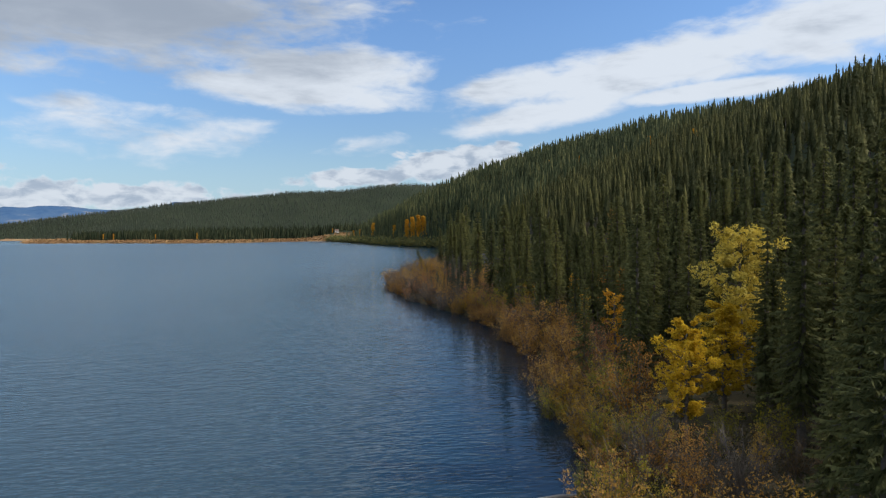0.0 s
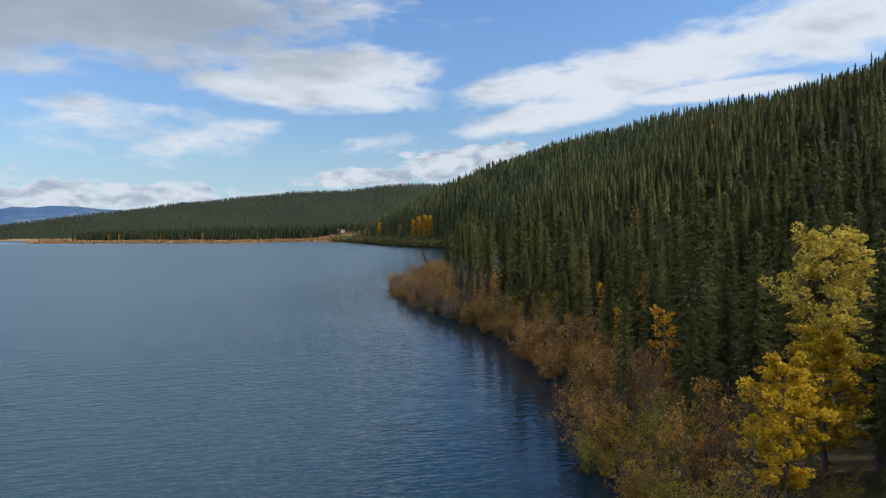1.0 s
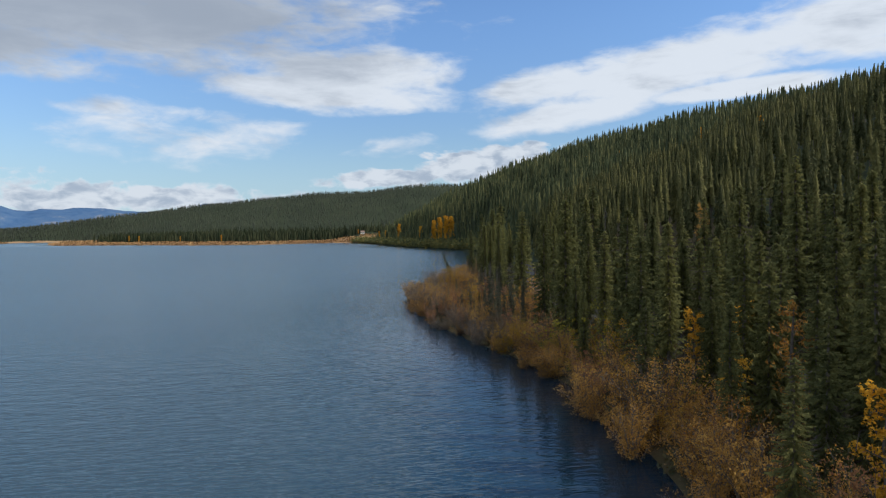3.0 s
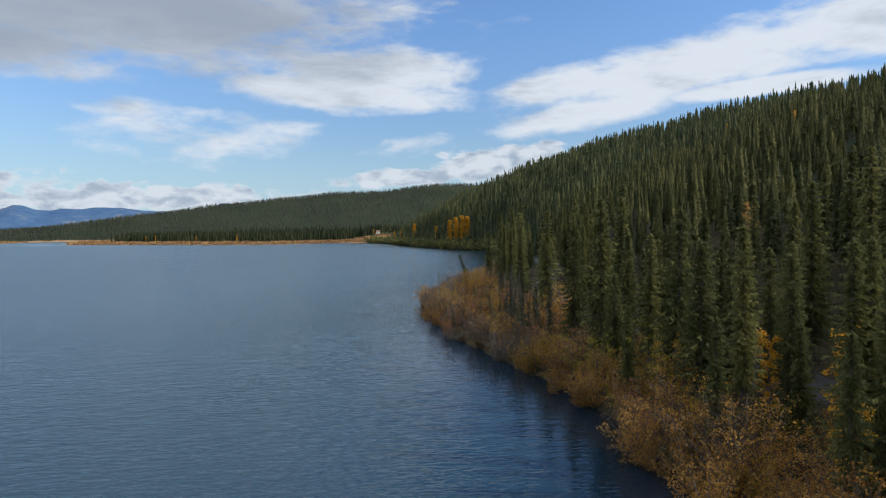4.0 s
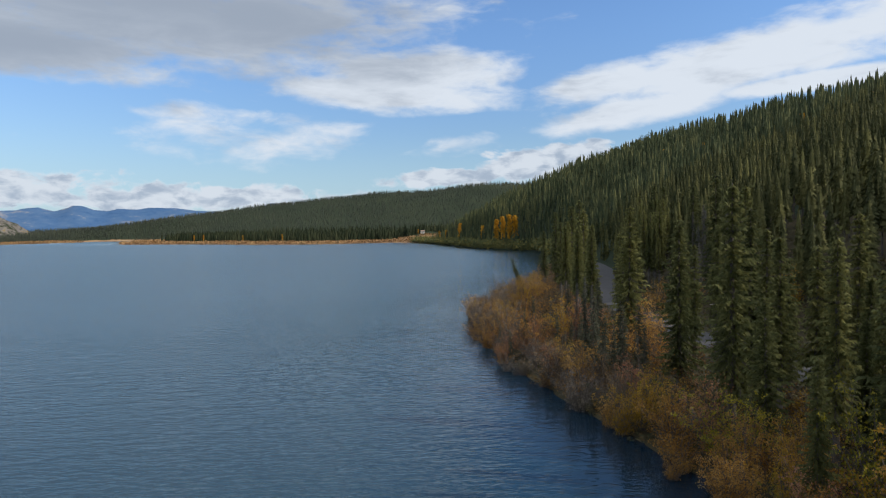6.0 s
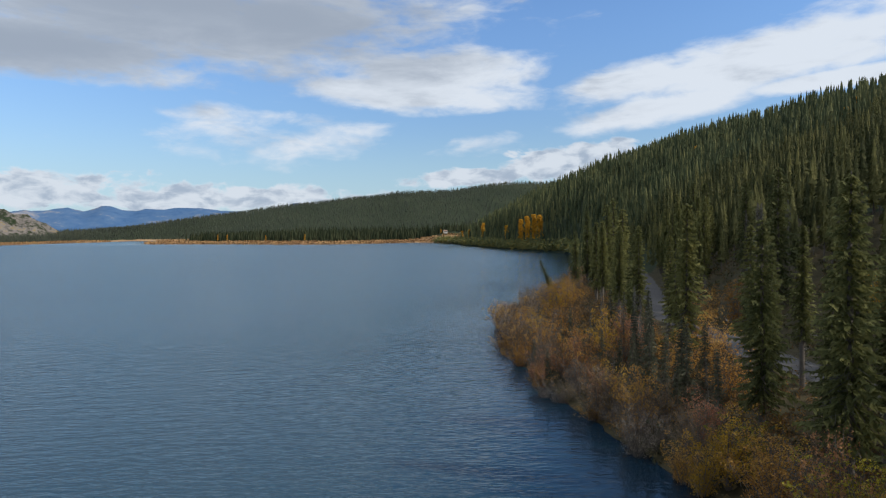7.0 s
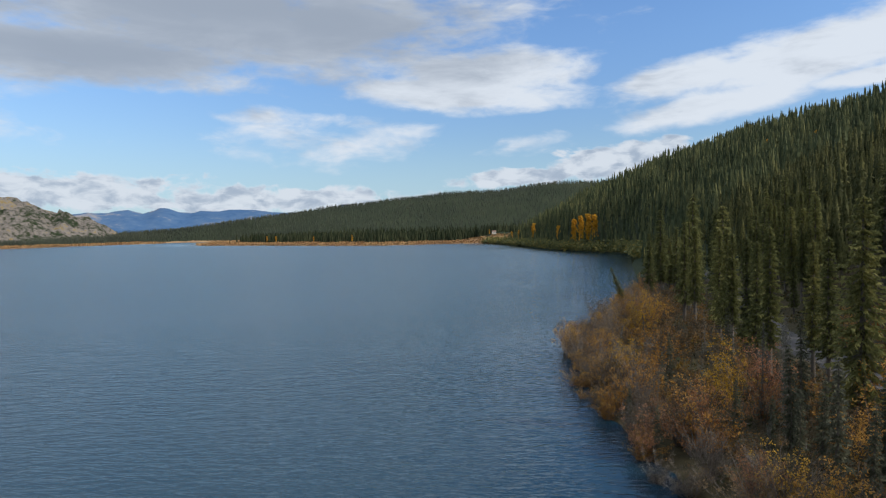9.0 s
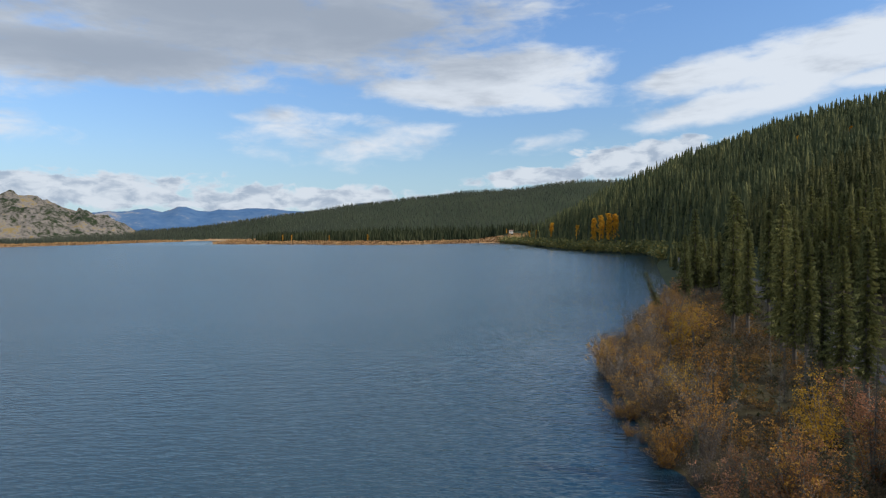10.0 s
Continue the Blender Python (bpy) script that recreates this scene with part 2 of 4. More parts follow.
M_PLASTER = material("white_boards", ((0.45, 0.43, 0.40), (0.58, 0.56, 0.53)), 1.5, 0.7)
M_ROOF = material("brown_roof", ((0.14, 0.09, 0.07), (0.24, 0.17, 0.13)), 1.5, 0.8)
M_PANE = material("dark_pane", ((0.02, 0.025, 0.03), (0.04, 0.045, 0.05)), 1.0, 0.1)
M_AUTUMN = material("mixed_autumn_leaves", ((0.06, 0.054, 0.04), (0.085, 0.07, 0.048), (0.115, 0.078, 0.044), (0.19, 0.098, 0.032), (0.25, 0.15, 0.03)), 0.25, 0.7, per_island=0.4, translucent=0.3, coords="World", contrast=4.0, spec=0.08)
M_UNDER = material("undergrowth_leaves", ((0.03, 0.036, 0.014), (0.065, 0.06, 0.024), (0.13, 0.085, 0.035)), 0.35, 0.8, per_island=0.8, translucent=0.25, coords="World")
M_FLOOR = material("forest_floor", ((0.022, 0.021, 0.012), (0.045, 0.038, 0.02), (0.07, 0.05, 0.026)), 0.25, 0.95, 0.15, 1.5, coords="World", spec=0.08)
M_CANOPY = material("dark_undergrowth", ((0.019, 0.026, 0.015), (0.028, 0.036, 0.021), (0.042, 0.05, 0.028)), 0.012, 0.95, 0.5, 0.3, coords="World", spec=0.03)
M_MARSH = material("marsh_grass", ((0.15, 0.08, 0.038), (0.24, 0.14, 0.062), (0.30, 0.205, 0.09)), 0.02, 0.95, 0.2, 0.6, coords="World")
M_ROAD = material("gravel_road", ((0.055, 0.052, 0.05), (0.09, 0.086, 0.083)), 0.4, 0.95, 0.02, 9.0, coords="World", spec=0.08)
M_CRAG = material("lichen_rock", ((0.014, 0.024, 0.011), (0.028, 0.034, 0.018), (0.10, 0.09, 0.08), (0.145, 0.13, 0.115), (0.16, 0.12, 0.055)), 0.017, 0.95, 9.0, 0.04, coords="World", contrast=3.6, spec=0.1)
# the blue is distance haze put into the colour of the range
M_RANGE = material("hazed_mountain_forest", ((0.026, 0.064, 0.135), (0.043, 0.092, 0.18), (0.062, 0.11, 0.19), (0.22, 0.205, 0.20)), 0.0026, 1.0, coords="World", contrast=2.6, spec=0.05)

# ---- plan of the place ----
# shoreline of the lake in plan, anticlockwise from behind the camera
SHORE = np.array((
    (8, -60), (9.5, 10), (10.9, 34.4), (11.6, 46), (12.9, 59.4), (13, 70), (11.2, 84), (8.2, 94.5), (3.0, 107), (-2.2, 123), (-5.4, 137), (-6.4, 150), (-6.3, 162),
    (-1.8, 183), (5, 225), (10, 340), (15.5, 430), (0, 481), (-38, 563), (-71, 669), (-118, 806), (-150, 850), (-188, 824), (-241, 774), (-317, 788), (-421, 842),
    (-519, 864), (-574, 915), (-650, 1080), (-835, 1290), (-820, 1133), (-801, 969), (-776, 745), (-830, 300), (-600, -500), (-40, -520)), float)
ROAD = np.array(((38, -60), (31, 55), (27.5, 80), (25.2, 97), (21, 118), (18.6, 130), (16.5, 145), (15.8, 158), (18, 180), (22, 215), (26, 262), (25, 300), (21, 350), (22, 400)), float)


def smooth_line(pts, closed, step):
    """A Catmull-Rom curve through the plan points."""
    out = []
    k = len(pts)
    for i in range(k if closed else k - 1):
        p = [pts[j % k] if closed else pts[min(max(j, 0), k - 1)] for j in (i - 1, i, i + 1, i + 2)]
        m = max(2, int(np.hypot(*(p[2] - p[1])) / step))
        for t in np.linspace(0, 1, m, endpoint=False):
            out.append(0.5 * (2 * p[1] + (p[2] - p[0]) * t + (2 * p[0] - 5 * p[1] + 4 * p[2] - p[3]) * t * t + (3 * p[1] - p[0] - 3 * p[2] + p[3]) * t ** 3))
    return np.array(out)


shore_line = smooth_line(SHORE, True, 12)
road_line = smooth_line(ROAD, False, 6)


def line_distance(x, y, line, closed):
    best = np.full(x.shape, 1e9)
    b_line = np.roll(line, -1, 0) if closed else line[1:]
    for a, b in zip(line, b_line):
        d = b - a
        t = np.clip(((x - a[0]) * d[0] + (y - a[1]) * d[1]) / (d @ d), 0, 1)
        best = np.minimum(best, (x - a[0] - t * d[0]) ** 2 + (y - a[1] - t * d[1]) ** 2)
    return np.sqrt(best)


def inland(x, y):
    """Distance from the shore: positive on land, negative on the lake."""
    inside = np.zeros(x.shape, bool)
    for a, b in zip(shore_line, np.roll(shore_line, -1, 0)):
        if a[1] != b[1]:
            cross = ((a[1] > y) != (b[1] > y)) & (x < (b[0] - a[0]) * (y - a[1]) / (b[1] - a[1]) + a[0])
            inside ^= cross
    d = line_distance(x, y, shore_line, True)
    return np.where(inside, -d, d)


def sstep(v, lo, hi):
    t = np.clip((v - lo) / (hi - lo), 0, 1)
    return t * t * (3 - 2 * t)


def wobble(x, y, size, seed):
    """Smooth pseudo-random relief of about -1 to 1."""
    rng = np.random.RandomState(seed)
    out = np.zeros(np.shape(x))
    for k in range(5):
        a, p, q = rng.uniform(0, 6.28, 3)
        f = 6.28 / size * (1 + 0.55 * k)
        out = out + np.sin((x * np.cos(a) + y * np.sin(a)) * f + p + 1.3 * np.sin((x * np.sin(a) - y * np.cos(a)) * f * 0.6 + q)) / (1 + 0.6 * k)
    return out / 2.2


FOOT_Y = (-200, 55, 97, 130, 160, 215, 275, 350, 425, 500, 565, 676, 815, 900, 1000)
FOOT_X = (42, 36, 31, 26, 22, 25, 28, 30, 29, 8, -24, -54, -96, -80, 0)


def height(x, y, d=None):
    x, y = np.asarray(x, float), np.asarray(y, float)
    if d is None:
        d = inland(x, y)
    d = d - 0.9
    lake_base = np.maximum(d * 0.4, -4.0)
    bench = np.minimum(d * 0.55, 0.7) + 1.2 * sstep(d, 2, 16)
    s = np.maximum(x - np.interp(y, FOOT_Y, FOOT_X), 0)
    slope = np.interp(y, (-100, 150, 205, 350, 460, 560), (0.42, 0.42, 0.42, 0.43, 0.54, 0.54))
    bank = np.interp(y, (0, 200, 360, 460, 620), (4, 5, 14, 18, 14))
    fade = np.interp(y, (560, 620, 700, 850, 1000), (1, 1.0, 0.95, 0.45, 0.1))
    hill = (bank * (1 - np.exp(-s / 9)) + slope * s / np.sqrt(1 + (s / 330) ** 2)) * fade
    hill = hill / (1 + (hill / 98) ** 4) ** 0.25
    rough = wobble(x, y, 90, 3) * 2.5 * sstep(s, 5, 60) + wobble(x, y, 14, 4) * 0.35 * sstep(d, 4, 20)
    # the long wooded hill across the lake
    crest = np.interp(x, (-1500, -1150, -920, -700, -560, -378, -126, 25, 300, 600), (10, 26, 57, 86, 101, 113, 134, 133, 112, 60))
    back = sstep(y, 1000, 1820) * crest
    back = back * sstep(d, 20, 260)
    back = back + wobble(x, y, 420, 8) * 6 * sstep(y, 1200, 1700) * (back > 5)
    marsh = sstep(d, 0, 40) * 0.8 + 13 * np.exp(-((x + 116) / 38) ** 2 - ((y - 912) / 36) ** 2) * sstep(d, 5, 40)
    far = np.maximum(sstep(y, 760, 900), sstep(-x, 60, 120))
    land = (bench + hill + rough) * (1 - far) + (0.25 + marsh + hill + back) * far
    near_road = (x < 70) & (y > -80) & (y < 420)
    if near_road.any():
        flat = np.zeros(x.shape)
        flat[near_road] = 1 - sstep(line_distance(x[near_road], y[near_road], road_line, False), 3.0, 6.5)
        land = land * (1 - flat) + 1.95 * flat
    return np.where(d > 0, land, lake_base)


def grid_mesh(name, xs, ys, zf):
    X, Y = np.meshgrid(xs, ys)
    Z = zf(X, Y)
    v = np.stack([X, Y, Z], -1).reshape(-1, 3)
    nx, ny = len(xs), len(ys)
    i = np.arange(nx * ny).reshape(ny, nx)
    f = np.stack([i[:-1, :-1], i[:-1, 1:], i[1:, 1:], i[1:, :-1]], -1).reshape(-1, 4)
    return raw_mesh(name, v, f), v, f


def raw_mesh(name, v, f, smooth=True):
    me = bpy.data.meshes.new(name)
    f = np.asarray(f)
    k = f.shape[1]
    me.vertices.add(len(v))
    me.vertices.foreach_set("co", np.asarray(v, np.float32).ravel())
    me.loops.add(f.size)
    me.loops.foreach_set("vertex_index", f.astype(np.int32).ravel())
    me.polygons.add(len(f))
    me.polygons.foreach_set("loop_start", np.arange(0, f.size, k, dtype=np.int32))
    me.polygons.foreach_set("use_smooth", np.full(len(f), smooth))
    me.update(calc_edges=True)
    return me


def part(name, me, mat, parent=None, label=""):
    ob = new(name, me)
    if mat and not me.materials:
        me.materials.append(mat)
    ob.parent = parent
    return tagged(ob, label)


# ---- ground, lake, road ----
def steps(*runs):
    return np.unique(np.concatenate([np.arange(a, b, s) for a, b, s in runs]))


gx = steps((-4600, -1400, 200), (-1400, -60, 20), (-60, 80, 2.5), (80, 260, 6), (260, 800, 20), (800, 4700, 200))
gy = steps((-4600, -600, 200), (-600, -60, 20), (-60, 260, 3), (260, 640, 6), (640, 1200, 10), (1200, 2400, 30), (2400, 4800, 150))
me, gv, gf = grid_mesh("ground", gx, gy, height)
ground = tagged(part("ground", me, M_FLOOR), "dark forest floor rising from the lake shore to a wooded hill", "ground", kind="structure")
me.materials.append(M_MARSH)
c = gv[gf].mean(1)
cd = inland(c[:, 0], c[:, 1])
wide = 62 + 20 * wobble(c[:, 0], c[:, 1], 150, 5)
marsh_face = (cd > -20) & (cd < wide) & (((c[:, 1] > 770) & (c[:, 0] < -70)) | (c[:, 0] < -600))
marsh_face |= (c[:, 0] < -640) & (c[:, 1] > 700) & (c[:, 1] < 1500) & (cd > -20) & (cd < 60)
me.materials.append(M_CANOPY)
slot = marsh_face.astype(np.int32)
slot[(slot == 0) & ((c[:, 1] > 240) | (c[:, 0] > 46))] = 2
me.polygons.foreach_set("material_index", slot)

wx = steps((-1000, -60, 47), (-60, 26, 2), (26, 140, 19))
lake_me, lv, _ = grid_mesh("lake", wx, steps((-600, -20, 29), (-20, 260, 4), (260, 1480, 40)), lambda x, y: x * 0.0)
# open water is ruffled by wind, the shallow lee of the wooded bank lies calmer and is coloured darker
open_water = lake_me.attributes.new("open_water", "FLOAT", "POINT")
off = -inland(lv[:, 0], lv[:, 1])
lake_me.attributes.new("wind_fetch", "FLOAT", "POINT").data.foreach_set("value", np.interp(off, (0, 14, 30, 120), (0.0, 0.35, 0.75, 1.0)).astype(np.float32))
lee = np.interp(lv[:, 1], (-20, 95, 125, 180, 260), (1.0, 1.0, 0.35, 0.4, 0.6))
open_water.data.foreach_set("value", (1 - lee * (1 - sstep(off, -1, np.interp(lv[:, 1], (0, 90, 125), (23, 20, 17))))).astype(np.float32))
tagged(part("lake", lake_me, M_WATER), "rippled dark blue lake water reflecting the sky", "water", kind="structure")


def ribbon(name, line, half, lift, mat, profile=(-0.06, 0.06, 0.1, 0.06, -0.06)):
    d = np.gradient(line, axis=0)
    d /= np.hypot(d[:, 0], d[:, 1])[:, None]
    nrm = np.stack([d[:, 1], -d[:, 0]], 1)
    cross = np.linspace(-1, 1, len(profile))
    mid = height(line[:, 0], line[:, 1])
    v = []
    for i, p in enumerate(line):
        for w, h in zip(cross, profile):
            q = p + nrm[i] * w * (half + 0.25 * math.sin(i * 1.7 + w * 3))
            v.append((q[0], q[1], mid[i] + lift + h))
    k = len(profile)
    f = [(i * k + j, (i + 1) * k + j, (i + 1) * k + j + 1, i * k + j + 1) for i in range(len(line) - 1) for j in range(k - 1)]
    return part(name, raw_mesh(name, v, f), mat)


tagged(ribbon("road", smooth_line(ROAD, False, 2), 2.5, 0.03, M_ROAD), "grey gravel road winding between the trees", "road", kind="structure")

# ---- far hills ----
hx, hy = np.arange(-2100, -700, 11.0), np.arange(1020, 2000, 14.0)


def crag_height(x, y):
    def knoll(cx, cy, rx, ry, h):
        return h * np.maximum(0, 1 - np.sqrt(((x - cx) / rx) ** 2 + ((y - cy) / ry) ** 2)) ** 0.8
    k = np.maximum(knoll(-1362, 1285, 225, 240, 116), knoll(-1226, 1350, 135, 150, 74))
    k = np.maximum(k, knoll(-1225, 1250, 110, 110, 36))
    crease = (1 - 2 * np.abs(wobble(x, y, 150, 11))) * 10 + (1 - 2 * np.abs(wobble(x, y, 62, 12))) * 7 + wobble(x, y, 30, 13) * 3
    return k + crease * sstep(k, 2, 45) - 1.5


me, _, _ = grid_mesh("rocky_hill", hx, hy, crag_height)
tagged(part("rocky_hill", me, M_CRAG), "bare grey rocky hill with patches of yellow scrub", "hill", kind="structure")


def range_height(x, y):
    a = np.degrees(np.arctan2(x, y))
    ridge = 150 + 30 * wobble(a, a * 0, 9, 21) + 12 * wobble(a, a * 0, 2.6, 22)
    return -2 + ridge * sstep(np.hypot(x, y), 3300, 3900) + wobble(x, y, 260, 23) * 8


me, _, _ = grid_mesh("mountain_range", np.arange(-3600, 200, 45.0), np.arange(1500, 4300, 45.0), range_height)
tagged(part("mountain_range", me, M_RANGE), "distant forested mountains under clouds, blue with haze put into their colour", "mountains", kind="structure")


# ---- trees ----
def tris_of(v_list, f_list):
    v, f, k = [], [], 0
    for a, b in zip(v_list, f_list):
        v.append(a)
        f.append(np.asarray(b) + k)
        k += len(a)
    return np.concatenate(v), np.concatenate(f)


def tube(points, radii, sides=5):
    """A tapered round limb along points, as triangles."""
    P, v, f = np.asarray(points, float), [], []
    for i, (p, r) in enumerate(zip(P, radii)):
        d = P[min(i + 1, len(P) - 1)] - P[max(i - 1, 0)]
        d = d / (np.linalg.norm(d) + 1e-9)
        u = np.cross(d, (0.0, 1.0, 0.13))
        u /= np.linalg.norm(u) + 1e-9
        w = np.cross(d, u)
        for k in range(sides):
            a = 2 * math.pi * k / sides
            v.append(p + r * (math.cos(a) * u + math.sin(a) * w))
        if i:
            for k in range(sides):
                a0, a1 = (i - 1) * sides + k, (i - 1) * sides + (k + 1) % sides
                f += [(a0, a1, a1 + sides), (a0, a1 + sides, a0 + sides)]
    return np.array(v), np.array(f)


def spruce_crown(rng, H, R, whorls, per, twigs, low=0.1, ragged=0.3):
    """Drooping boughs in whorls, each a bent spine with hanging twigs."""
    V, F = [], []
    for w in range(whorls):
        t = low + (0.985 - low) * (w + rng.uniform(0, 0.8)) / whorls
        reach = R * min(1.0, 0.10 + 1.12 * (1 - t) ** 0.65) * (0.75 + 0.25 * min(1, (t - low) * 8)) * (0.82 + 0.3 * math.sin(w * 1.7 + R * 40) ** 2)
        for b in range(per):
            a = 2 * math.pi * (b + rng.uniform(-0.4, 0.4)) / per + w * 2.4
            r = reach * (1 + rng.uniform(-ragged, ragged))
            out = np.array((math.cos(a), math.sin(a), 0.0))
            side = np.array((-math.sin(a), math.cos(a), 0.0))
            z0 = t * H
            droop = r * rng.uniform(0.25, 0.7) * max(1.15 - t, 0.15)
            lift = r * 0.25 * t
            mid = out * r * 0.55 + np.array((0, 0, z0 - droop * 0.75 + lift * 0.5))
            tip = out * r + np.array((0, 0, z0 - droop + lift))
            base = np.array((0, 0, z0 + 0.02 * H * rng.uniform(0, 1)))
            wd = 0.05 + 0.03 * r
            V.append(np.array((base, mid + side * wd, mid - side * wd, tip)))
            F.append(np.array(((0, 1, 2), (1, 3, 2))))
            for k in range(twigs):
                q = (k + 0.5 + rng.uniform(-0.3, 0.3)) / twigs
                p = base + (mid - base) * q * 2 if q < 0.5 else mid + (tip - mid) * (q - 0.5) * 2
                s = 1 if k % 2 else -1
                ln = (0.2 * r * (1 - q * 0.5) + 0.14) * rng.uniform(0.6, 1.35) * (14 / twigs) ** 0.5
                e = p + side * s * ln * rng.uniform(0.35, 0.85) + out * ln * rng.uniform(0.3, 0.75) + np.array((0, 0, -ln * rng.uniform(0.15, 0.95)))
                V.append(np.array((p - out * ln * 0.26, p + out * ln * 0.3 + np.array((0, 0, 0.06 * ln)), e)))
                F.append(np.array(((0, 1, 2),)))
    return tris_of(V, F)


def spruce_proto(seed, R, whorls, low, twigs=17, per=7, name="spruce_tree", mat=None):
    rng = random.Random(seed)
    root = new(name)
    H = 10.0
    tv, tf = tube([(0, 0, -0.3), (0.03, 0.02, 3), (0, -0.03, 7), (0, 0, 9.9)], (0.17, 0.13, 0.08, 0.015), 7)
    part("trunk", raw_mesh("trunk", tv, tf), M_BARK, root)
    cv, cf = spruce_crown(rng, H, R, whorls, per, twigs, low, 0.42)
    part("crown", raw_mesh("crown", cv, cf, False), mat or M_NEEDLE, root)
    V, F = [], []
    for i in range(130):
        z, a, r = rng.uniform(0.6, 10 * low + 2.6), rng.uniform(0, 6.28), R * rng.uniform(0.35, 0.95)
        p, e = np.array((0, 0, z)), np.array((math.cos(a) * r, math.sin(a) * r, z - r * rng.uniform(0.2, 0.7)))
        w = np.array((0, 0, 0.022))
        V.append(np.array((p - w, p + w, e))), F.append(np.array(((0, 1, 2),)))
        for k in range(2):
            q = p + (e - p) * rng.uniform(0.4, 0.95)
            V.append(np.array((q - w * 0.8, q + w * 0.8, q + np.array([rng.uniform(-0.22, 0.22), rng.uniform(-0.22, 0.22), rng.uniform(-0.3, 0)])))), F.append(np.array(((0, 1, 2),)))
    v, f = tris_of(V, F)
    part("dead_skirt", raw_mesh("dead_skirt", v, f, False), M_LICHEN, root, "grey dead lower boughs")
    return root


def leaf_cloud(rng, centres, radii, count, size):
    """Small pointed leaves scattered through clumps."""
    V, F = [], []
    for i in range(count):
        j = rng.randrange(len(centres))
        p = np.array([rng.gauss(0, 1) for _ in range(3)])
        p = p / np.linalg.norm(p) * radii[j] * rng.uniform(0.45, 1.0) ** 0.6
        p[2] *= 0.85
        p = p + centres[j]
        u = np.array([rng.gauss(0, 1) for _ in range(3)])
        u /= np.linalg.norm(u)
        w = np.cross(u, [rng.gauss(0, 1) for _ in range(3)])
        w /= np.linalg.norm(w)
        s = size * rng.uniform(0.6, 1.5)
        V.append(np.array((p - u * s - w * s * 0.55, p - u * s * 0.4 + w * s * 0.75, p + u * s)))
        F.append(np.array(((0, 1, 2),)))
    return tris_of(V, F)


def willow_proto(seed, leaf, leaves=950, wands=0, tall=3.0, spread=1.6, name="willow_bush"):
    """Many thin stems from one foot with side twigs, leafy towards their ends."""
    rng = random.Random(seed)
    root = new(name)
    V, F, centres, radii = [], [], [], []
    for i in range(24):
        a, lean, h = rng.uniform(0, 6.28), rng.uniform(0.05, 1.35) * spread, tall * rng.uniform(0.35, 1.15)
        dx, dy = math.cos(a), math.sin(a)
        pts = [np.array((dx * 0.15 * lean, dy * 0.15 * lean, -0.25)), np.array((dx * 0.45 * lean, dy * 0.45 * lean, h * 0.5)), np.array((dx * lean, dy * lean, h))]
        v, f = tube(pts, (0.032, 0.022, 0.006), 3)
        V.append(v), F.append(f)
        for q in (0.2, 0.45, 0.65, 0.82, 1.0):
            p = pts[0] + (pts[1] - pts[0]) * q * 2 if q < 0.5 else pts[1] + (pts[2] - pts[1]) * (q - 0.5) * 2
            e = p + np.array((dx * 0.3 + rng.uniform(-0.4, 0.4), dy * 0.3 + rng.uniform(-0.4, 0.4), rng.uniform(0.25, 0.7)))
            w = np.array((0.012, -0.012, 0.0))
            V.append(np.array((p - w, p + w, e))), F.append(np.array(((0, 1, 2),)))
            centres.append(e * 0.6 + p * 0.4)
            radii.append(rng.uniform(0.14, 0.46))
    for i in range(wands):
        c = centres[rng.randrange(len(centres))] + np.array([rng.gauss(0, 0.22) for _ in range(3)])
        e = c + np.array((c[0] * 0.18 + rng.gauss(0, 0.1), c[1] * 0.18 + rng.gauss(0, 0.1), rng.uniform(0.25, 0.6)))
        w = np.array((rng.uniform(-1, 1), rng.uniform(-1, 1), 0.0)) * 0.014
        V.append(np.array((c - w, c + w, e))), F.append(np.array(((0, 1, 2),)))
    v, f = tris_of(V, F)
    part("branchwork", raw_mesh("branchwork", v, f), M_STEM, root)
    if leaves:
        v, f = leaf_cloud(rng, centres, radii, leaves, 0.050)
        part("foliage", raw_mesh("foliage", v, f, False), LEAF[leaf], root)
    return root


def snag_proto(seed, H=8.0):
    """A dead spruce: grey trunk with short broken boughs and wisps of lichen."""
    rng = random.Random(seed)
    root = new("dead_tree")
    tv, tf = tube([(0, 0, -0.3), (0.05, 0.02, H * 0.3), (0.02, -0.05, H * 0.7), (0.08, 0, H)], (0.065, 0.055, 0.032, 0.008), 6)
    part("trunk", raw_mesh("trunk", tv, tf), M_BARK, root)
    V, F = [], []
    for i in range(200):
        t = rng.uniform(0.06, 0.98)
        a, r = rng.uniform(0, 6.28), (0.25 + 0.75 * (1 - t)) * rng.uniform(0.3, 1.0)
        o = np.array((math.cos(a), math.sin(a), 0))
        p, e = np.array((0, 0, t * H)), o * r + np.array((0, 0, t * H - 0.35 * r))
        v, f = tube([p, e], (0.018, 0.004), 3)
        V.append(v), F.append(f)
        for k in range(7):
            q = p + (e - p) * rng.uniform(0.4, 1)
            V.append(np.array((q, q + np.array((0.03, 0.02, 0.0)), q + np.array([rng.uniform(-0.16, 0.16), rng.uniform(-0.16, 0.16), rng.uniform(-0.28, 0.0)]))))
            F.append(np.array(((0, 1, 2),)))
    v, f = tris_of(V, F)
    part("bare_crown", raw_mesh("bare_crown", v, f, False), M_LICHEN, root)
    return root


